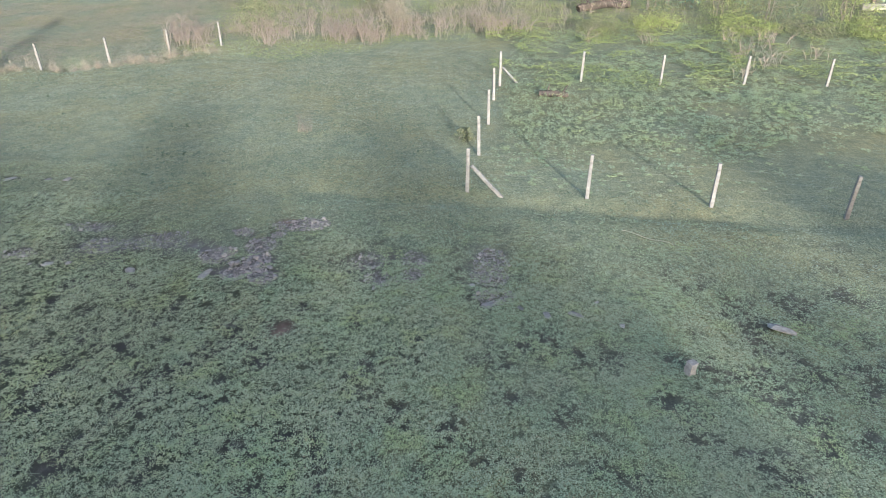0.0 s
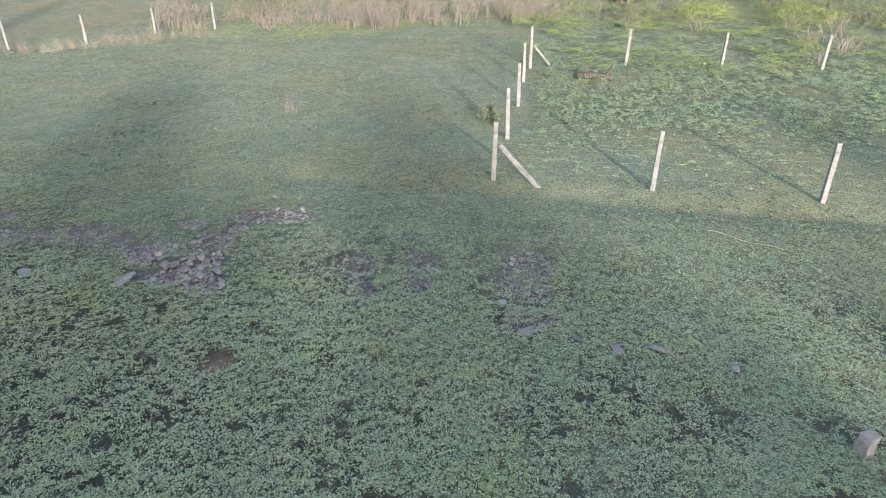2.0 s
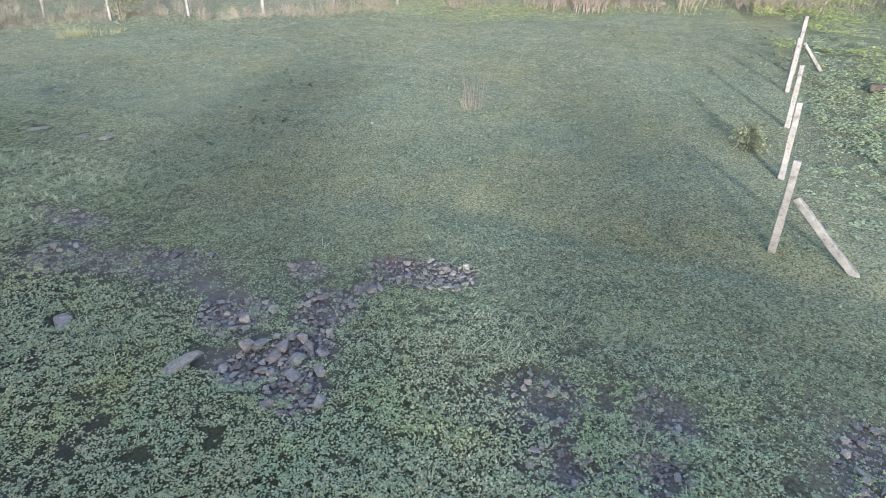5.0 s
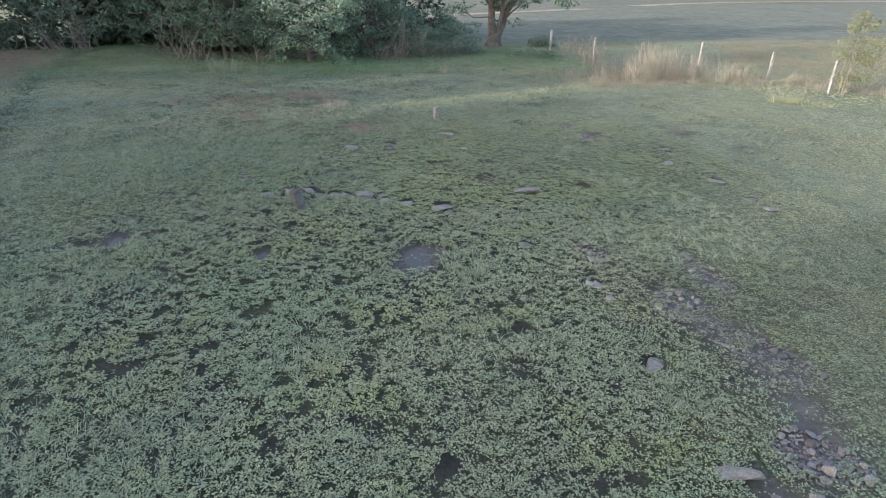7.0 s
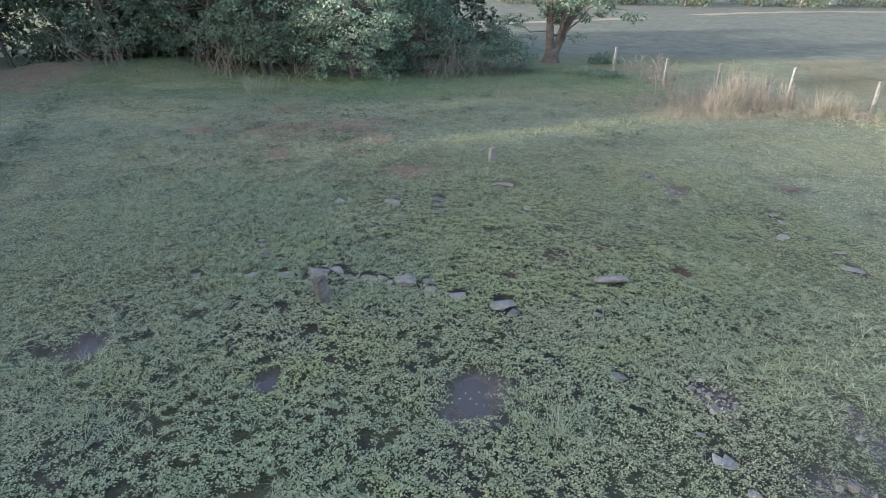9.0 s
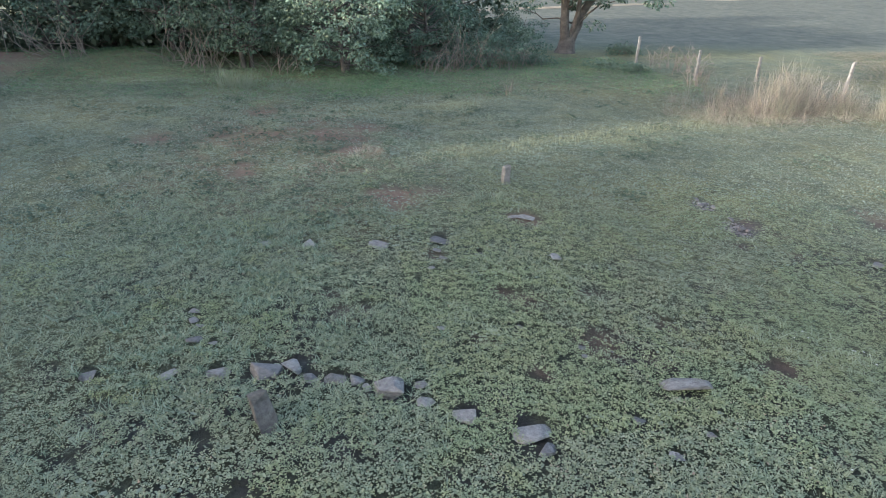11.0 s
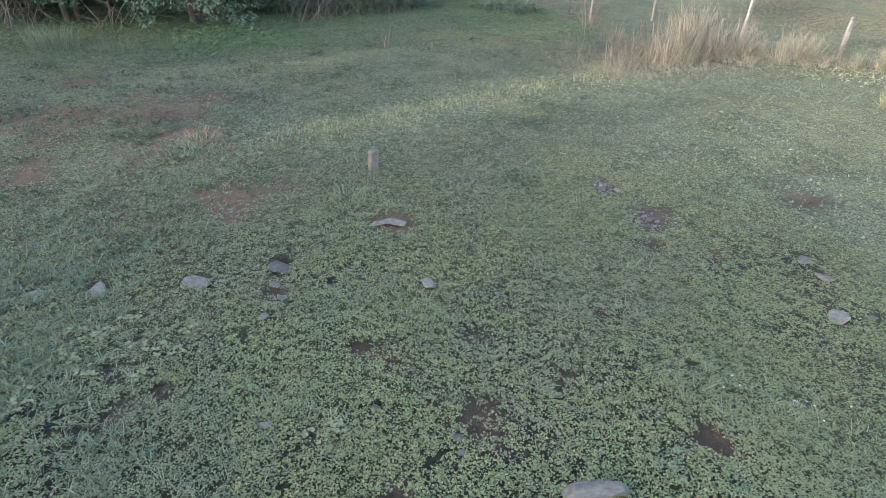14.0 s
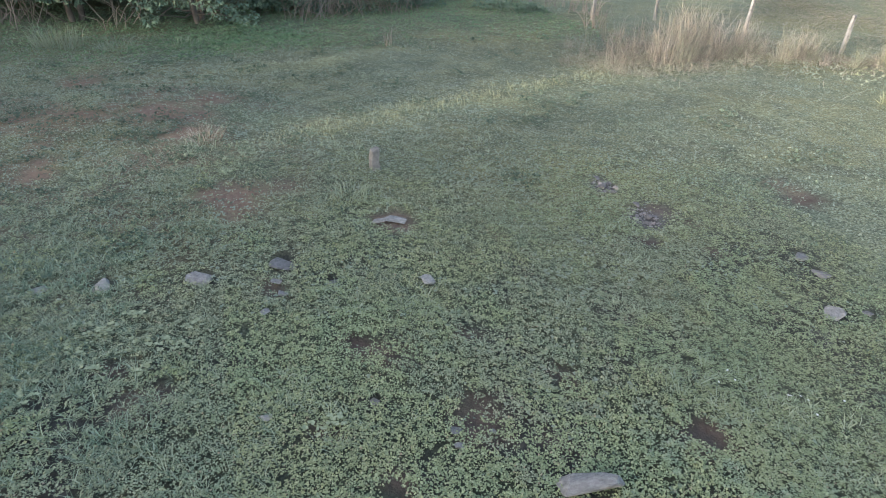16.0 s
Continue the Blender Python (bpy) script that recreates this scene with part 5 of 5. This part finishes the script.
SH = "leafy green shrub at the edge of the pasture"
tree("shrub", "young pale-leaved shrub beside the fence post", -26.5, 35.6, 3.6, 0.9, 0.4, 301, M_OLIVE, 44, 110, 0.085, 0.035, 3, "shrub", clump_r=(0.22, 0.45))
for k, (x, y, h, s) in enumerate([(-14.0, 46.8, 2.3, 1.2), (-4.5, 49.5, 1.8, 1.3), (15.5, 54.5, 3.6, 2.4), (20.5, 53.0, 3.8, 2.6), (23.0, 50.0, 3.2, 2.2), (28.5, 49.5, 3.0, 2.0), (33.0, 50.0, 3.0, 2.0), (20.5, 47.5, 0.8, 2.2), (24.5, 46.3, 0.9, 2.3), (28.5, 45.3, 0.8, 2.2), (10.0, 47.8, 0.6, 1.6), (14.5, 48.8, 0.8, 2.0), (32.0, 46.5, 0.9, 2.2)]):
    tree("shrub", "bushy sunlit green shrub in the brush", x, y, h, s, 0.2, 320 + k, (M_OLIVE, M_TAN, M_TREE_DARK, M_BRIGHT, M_TREE_DARK, M_BRIGHT, M_TREE_DARK, M_BRIGHT, M_OLIVE, M_BRIGHT, M_OLIVE, M_BRIGHT, M_OLIVE)[k], 46, 75, 0.1, 0.05, 3, "shrub", "shrubs in the brush", (0.4, 0.8))
for k, (x, y, h) in enumerate([(11, 60, 8), (18, 58.5, 9), (26, 60, 8), (35, 58, 8), (2, 63, 8), (-8, 62, 7), (-18, 60, 7)]):
    tree("tree", "dark leafy tree behind the brush", x, y, h, 3.4, 0.8, 340 + k, M_TREE, 45, 60, 0.34, 0.2, 1, "tree", "trees behind the brush", (0.7, 1.3))

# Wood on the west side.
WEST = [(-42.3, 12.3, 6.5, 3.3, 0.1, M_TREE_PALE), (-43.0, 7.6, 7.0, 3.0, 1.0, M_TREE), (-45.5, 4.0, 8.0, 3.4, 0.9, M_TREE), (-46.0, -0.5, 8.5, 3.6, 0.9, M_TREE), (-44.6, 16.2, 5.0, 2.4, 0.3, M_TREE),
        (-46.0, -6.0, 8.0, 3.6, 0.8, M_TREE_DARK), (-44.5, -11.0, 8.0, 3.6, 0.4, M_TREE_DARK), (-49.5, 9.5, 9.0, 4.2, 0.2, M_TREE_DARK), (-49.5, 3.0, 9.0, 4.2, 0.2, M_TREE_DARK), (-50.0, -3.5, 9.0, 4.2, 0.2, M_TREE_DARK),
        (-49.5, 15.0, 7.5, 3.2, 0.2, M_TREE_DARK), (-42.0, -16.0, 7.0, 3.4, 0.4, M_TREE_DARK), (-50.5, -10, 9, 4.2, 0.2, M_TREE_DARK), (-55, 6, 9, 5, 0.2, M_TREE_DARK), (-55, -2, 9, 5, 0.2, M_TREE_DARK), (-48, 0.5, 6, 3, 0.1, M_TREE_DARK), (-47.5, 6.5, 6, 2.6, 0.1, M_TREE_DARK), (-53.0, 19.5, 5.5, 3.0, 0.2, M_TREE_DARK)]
for k, (x, y, h, s) in enumerate([w[:4] for w in WEST]):
    low, m = WEST[k][4:]
    # Trees set deeper or farther south get dark leaves for the wood's shade.
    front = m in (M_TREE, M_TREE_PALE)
    tree("tree", "dense leafy tree with drooping pale green leaves" if front else "tree in the wood, leaves coloured dark for its shade", x, y, h, s, low, 360 + k, m, 170 if front else 70, 95 if front else (120 if x > -46.5 else 45), 0.15 if front else (0.2 if x > -46.5 else 0.42), 0.13, 2, "tree", "trees of the west wood", (0.3, 0.62) if front else (0.6, 1.1))


def forked_tree(x, y, seed):
    """The field-edge tree: a short bole that forks low into two thick stems."""
    rng = np.random.default_rng(seed)
    root = thing("tree", "spreading tree with reddish forked trunk at the field edge", "tree", "", (x, y, float(gz(x, y)) - 0.08))
    wood = [tube([(0, 0, 0), (0, 0.02, 0.3), (0.02, 0.05, 0.75), (0.02, 0.05, 1.0)], [0.74, 0.56, 0.5, 0.34], 10)]
    tips, centres = [], []
    for (dx, dy, h, r) in ((0.1, -0.55, 4.6, 0.33), (-0.2, 1.9, 4.4, 0.33), (0.5, 0.7, 4.8, 0.2)):
        wood.append(limb(rng, (0.02, 0.05 + 0.12 * np.sign(dy), 0.55), (dx, dy, h), r, r * 0.4, 0.05, 8))
        tips.append(((0.02, 0.05, 0.6), (dx, dy, h)))
    for k in range(26):
        a, b = tips[k % 3]
        f = rng.uniform(0.25, 1.0)
        start = np.array(a) + (np.array(b) - np.array(a)) * f
        ang, out = rng.random() * 6.283, rng.uniform(1.2, 3.6)
        end = start + (out * math.cos(ang) * 0.8, out * math.sin(ang) + 0.3, rng.uniform(0.3, 2.6))
        wood.append(limb(rng, start, end, 0.07, 0.015, 0.16, 6))
        for _ in range(3):
            centres.append(end + rng.normal(0, 0.55, 3))
    for k in range(40):
        ang, out = rng.random() * 6.283, 4.2 * math.sqrt(rng.random())
        centres.append(np.array((out * math.cos(ang), 0.4 + out * math.sin(ang), rng.uniform(4.0, 7.5))))
    child("trunk", mesh_of("trunk", *join(wood), M_BARK, True), root, "reddish-brown forked trunk with bare lower branches")
    child("crown", mesh_of("crown", *foliage(rng, centres, rng.uniform(0.3, 0.7, len(centres)), 70, 0.2), M_TREE), root)


forked_tree(-48.5, 25.8, 390)
for k, (x, y, h, s) in enumerate([(-43.5, 19.5, 1.7, 1.5), (-45.0, 21.8, 1.9, 1.6), (-47.5, 19.0, 2.6, 1.8), (-44.2, 22.6, 0.5, 0.8), (-43.0, 25.8, 0.4, 0.7), (-47.5, 29.2, 0.6, 0.9), (-41.6, 27.0, 0.35, 0.6), (-56.0, 22.5, 2.6, 2.2), (-58.0, 25.5, 2.4, 2.0), (-52.5, 23.0, 1.8, 1.6)]):
    tree("shrub", SH, x, y, h, s, 0.05, 400 + k, M_TREE, 30, 110 if h > 0.7 else 45, 0.12, 0.03, 3, "shrub", "shrubs by the west wood", (0.3, 0.6))
for k, (x, y, h) in enumerate([(-43.3, 17.6, 1.5), (-43.9, 19.0, 1.7), (-42.6, 20.4, 1.2), (-43.2, 21.6, 1.1), (-42.3, 16.2, 1.0), (-42.6, 28.8, 1.3), (-41.2, 29.3, 1.4), (-40.0, 29.8, 1.1), (-37.6, 28.4, 1.0)]):
    bare_bush(x, y, h, 670 + k, "dry reddish bush at the wood edge", 10, 8, "dry bushes by the wood")
rng = np.random.default_rng(71)
for k, (x, y) in enumerate([(-42.0, 5.5), (-42.3, 4.6), (-42.4, 6.2), (-43.2, -0.2), (-43.5, -2.0), (-42.2, 17.5), (-42.6, 18.6), (-42.0, 9.3)]):
    root = thing("dead_branches", "grey dry branches hanging at the wood edge", "branches", "dry branches", (x, y, float(gz(x, y)) - 0.03))
    for _ in range(14):
        child("branch", mesh_of("branch", *limb(rng, (rng.normal(0, 0.5), rng.normal(0, 0.5), 0), (rng.normal(0, 0.9), rng.normal(0, 0.9), rng.uniform(0.8, 3.2)), 0.018, 0.006, 0.2), M_TWIG, True), root)
px, py = scatter(rng, 40000, -46, -30, -8, 28, lambda x, y: np.clip((-35.5 - x + 4 * (vnoise(x, y, 4, 97) - 0.5)) / 5, 0, 1) * (1 - red_at(x, y)))
v, f = wedges(rng, on_ground(px, py, rng.uniform(0, 0.1, len(px))), rng.uniform(0.035, 0.07, len(px)), 3)
tagged(new("wood_edge_weeds", mesh_of("wood_edge_weeds", v, f, M_FRESH)), "low green weeds under the wood edge", "weeds", kind="stuff")
qx, qy = scatter(rng, 9000, -42, -34, 9.5, 18, lambda x, y: spot(x, y, -38.6, 13.2, 2.2, 2.6, 0.8))
v, f = wedges(rng, on_ground(qx, qy, rng.uniform(0, 0.12, len(qx))), rng.uniform(0.045, 0.09, len(qx)), 3, (0.0, 0.5))
tagged(new("foot_weeds", mesh_of("foot_weeds", v, f, M_FRESH)), "fresh green weeds at the foot of the wood", "weeds", kind="stuff")
spots = np.array([(-35.2, 11.0), (-35.6, 11.6), (-35.9, 12.6), (-35.0, 13.4), (-34.2, 10.4), (-33.8, 13.9), (-35.4, 20.0), (-34.0, 23.0), (-29.2, 15.7), (-21.2, 26.0), (-21.9, 23.2), (-33.0, 12.2), (-32.4, 14.8)])
more = np.stack([rng.uniform(-37, -22, 170), rng.uniform(0, 26, 170)], 1)
spots = np.concatenate([spots, more[rng.random(170) < np.clip((fbm(more[:, 0], more[:, 1], 3.0, 88) - 0.4) / 0.15, 0.1, 1)]])
px, py = (np.repeat(spots, 18, 0) + rng.normal(0, 0.2, (len(spots) * 18, 2))).T
v, f = wedges(rng, on_ground(px, py, rng.uniform(0.0, 0.12, len(px))), rng.uniform(0.035, 0.08, len(px)), 4)
wx, wy = scatter(rng, 1500, -34, -22, 6, 15, lambda x, y: 0.15 + 0.85 * worn_at(x, y))
wx, wy = (np.repeat(np.stack([wx, wy], 1), 7, 0) + rng.normal(0, 0.07, (len(wx) * 7, 2))).T
v, f = join([(v, f), wedges(rng, on_ground(wx, wy, rng.uniform(0.0, 0.1, len(wx))), rng.uniform(0.025, 0.055, len(wx)), 3, (0.2, 1.1), 0.4)])
t = rng.random(700)
qx = np.interp(t, (0, 0.4, 0.72, 1), (-38, -32.4, -27.6, -23)) + rng.normal(0, 0.6, 700)
qy = np.interp(t, (0, 0.4, 0.72, 1), (-1.3, -0.2, 0.8, 1.8)) + rng.normal(0, 0.35, 700)
w, g = wedges(rng, on_ground(qx, qy, rng.uniform(0.0, 0.1, 700)), rng.uniform(0.03, 0.07, 700), 4)
v, f = join([(v, f), (w, g)])
tagged(new("dark_weeds", mesh_of("dark_weeds", v, f, M_TREE_DARK)), "small dark green weed clumps in the pasture", "weeds", kind="stuff")
tree("shrub", "small round yellow-green bush beside the fence", 0.5, 25.5, 0.55, 0.36, 0.1, 420, M_OLIVE, 18, 60, 0.06, 0.015, 3, "shrub", clump_r=(0.12, 0.22))



def fallen_log(points, radius, label, seed):
    rng = np.random.default_rng(seed)
    pts = np.array([(x, y, float(gz(x, y)) + z) for x, y, z in points])
    root = thing("fallen_log", label, "log", "", tuple(pts[0]))
    fine = np.stack([np.interp(np.linspace(0, len(pts) - 1, 12), np.arange(len(pts)), pts[:, k]) for k in range(3)], 1) - pts[0]
    child("trunk", mesh_of("trunk", *tube(fine + rng.normal(0, radius * 0.12, fine.shape), radius * rng.uniform(0.75, 1.1, 12), 9), M_LOG, True), root)
    for k in (3, 6, 9):
        e = fine[k] + rng.normal(0, radius * 1.5, 3) + (0, 0, radius * 2)
        child("branch_stub", mesh_of("branch_stub", *tube([fine[k], (fine[k] + e) / 2, e], [radius * 0.35, radius * 0.25, radius * 0.12], 6), M_LOG, True), root)


fallen_log([(4.25, 31.75, 0.12), (4.9, 31.6, 0.16), (5.6, 31.55, 0.1)], 0.16, "short brown rotten log in the weeds", 1)
fallen_log([(9.6, 53.6, 0.35), (11.5, 53.8, 0.4), (13.6, 53.6, 0.3)], 0.32, "long grey-brown fallen log before the brush", 2)
slab = new("concrete_slab", box_mesh("concrete_slab", 0.5, 0.46, 2.0, M_CONCRETE, 0.012, 33))
slab.matrix_basis = pose(32.4, 55.0, float(gz(32.4, 55.0)) + 0.35, 0, 90, 4)
tagged(slab, "pale concrete slab lying at the far edge", "slab")

# White flowers in the weeds.
rng = np.random.default_rng(81)
px = np.concatenate([rng.normal(-17.2, 0.12, 3), rng.normal(-16.7, 0.12, 3), rng.normal(-15.2, 0.5, 3), rng.normal(-17.0, 1.0, 4)])
py = np.concatenate([rng.normal(18.4, 0.1, 3), rng.normal(19.0, 0.1, 3), rng.normal(16.5, 0.4, 3), rng.normal(19.5, 1.0, 4)])
for x, y in zip(px, py):
    v, f = rosettes(rng, on_ground(np.array([x]), np.array([y]), 0.07), np.array([0.02]), 6, (0.0, 0.3), 0.35)
    tagged(new("flower", mesh_of("flower", v, f, M_PETAL)), "small white flower in the weeds", "flower", "white flowers")

# Far side of the field.
m_track, tt, tb = mat("pale_track", 0.95, 0.1)
tt.links.new(ramp(tt, noise_tex(tt, 0.8, 6), [(0.3, (0.22, 0.19, 0.14)), (0.7, (0.36, 0.31, 0.24))]), tb.inputs["Base Color"])
tx = np.array([-78, -91, -97.5, -104, -109, -112], float)
ty = np.array([22, 49, 61, 75, 90, 130], float)
s = np.linspace(0, 5, 60)
cx, cy = np.interp(s, np.arange(6), tx), np.interp(s, np.arange(6), ty)
wide = 1.0 + 0.8 * fbm(cx, cy, 9, 77)
v = np.concatenate([np.stack([cx - wide, cy, gz(cx - wide, cy) + 0.05], 1), np.stack([cx + wide, cy, gz(cx + wide, cy) + 0.05], 1)])
f = np.array([(k, 60 + k, 61 + k, k + 1) for k in range(59)])
tagged(new("track", mesh_of("track", v, f, m_track)), "pale dry track along the far field", "track", kind="structure")
for k in range(16):
    s = k / 15
    x, y = -126 + 5 * math.sin(k * 2.1), 45 + 120 * s
    tree("tree", "distant leafy tree beyond the far field", x, y, 6 + 2.5 * math.sin(k * 1.7), 5.0, 0.3, 440 + k, (M_TREE_DARK, M_TREE_DARK, M_OLIVE)[k % 3], 50, 42, 0.42, 0.25, 1, "tree", "distant trees", (1.0, 1.9))

# Tall trees behind the flight, whose shade lies over the hollow.
SOUTH = [(-44, -30, 14, 5), (-37, -29, 14, 5), (-30.5, -29, 13.5, 4.5), (-24, -28, 11.2, 4.2), (-18.9, -27, 13.5, 2.6), (-12, -27, 9.6, 2.4), (-7.5, -27, 9.6, 3), (-9.7, -26, 8.6, 2.6), (-4.8, -26, 9.5, 2.8), (-2, -27, 9.7, 3), (6, -26, 8.8, 2.8),
         (4.3, -27, 10.7, 1.8), (1, -26, 9.0, 3), (8, -27, 9.4, 3), (13.2, -27, 10.2, 1.1), (11.5, -26, 9.3, 2.6), (15.6, -27, 8.2, 1.8), (20.8, -27, 8.3, 1.4), (23.8, -26, 7.1, 1.5), (27.2, -26, 9.8, 2.2), (31, -27, 9.6, 2.4), (38, -28, 8, 3.2), (46, -28, 9, 3.5), (-14.7, -26.5, 6.5, 1.7), (-49, -25, 16, 4.5), (-40.5, -27, 13, 4.0)]
for k, (x, y, h, s) in enumerate(SOUTH):
    tree("tree", "tall leafy tree on the south side of the pasture", x, y, h, s, 0.3, 480 + k, M_TREE_DARK, 70, 60 if x < -33 else 21, 1.08, 0.25, 1, "tree", "south trees", (0.8, 1.5))
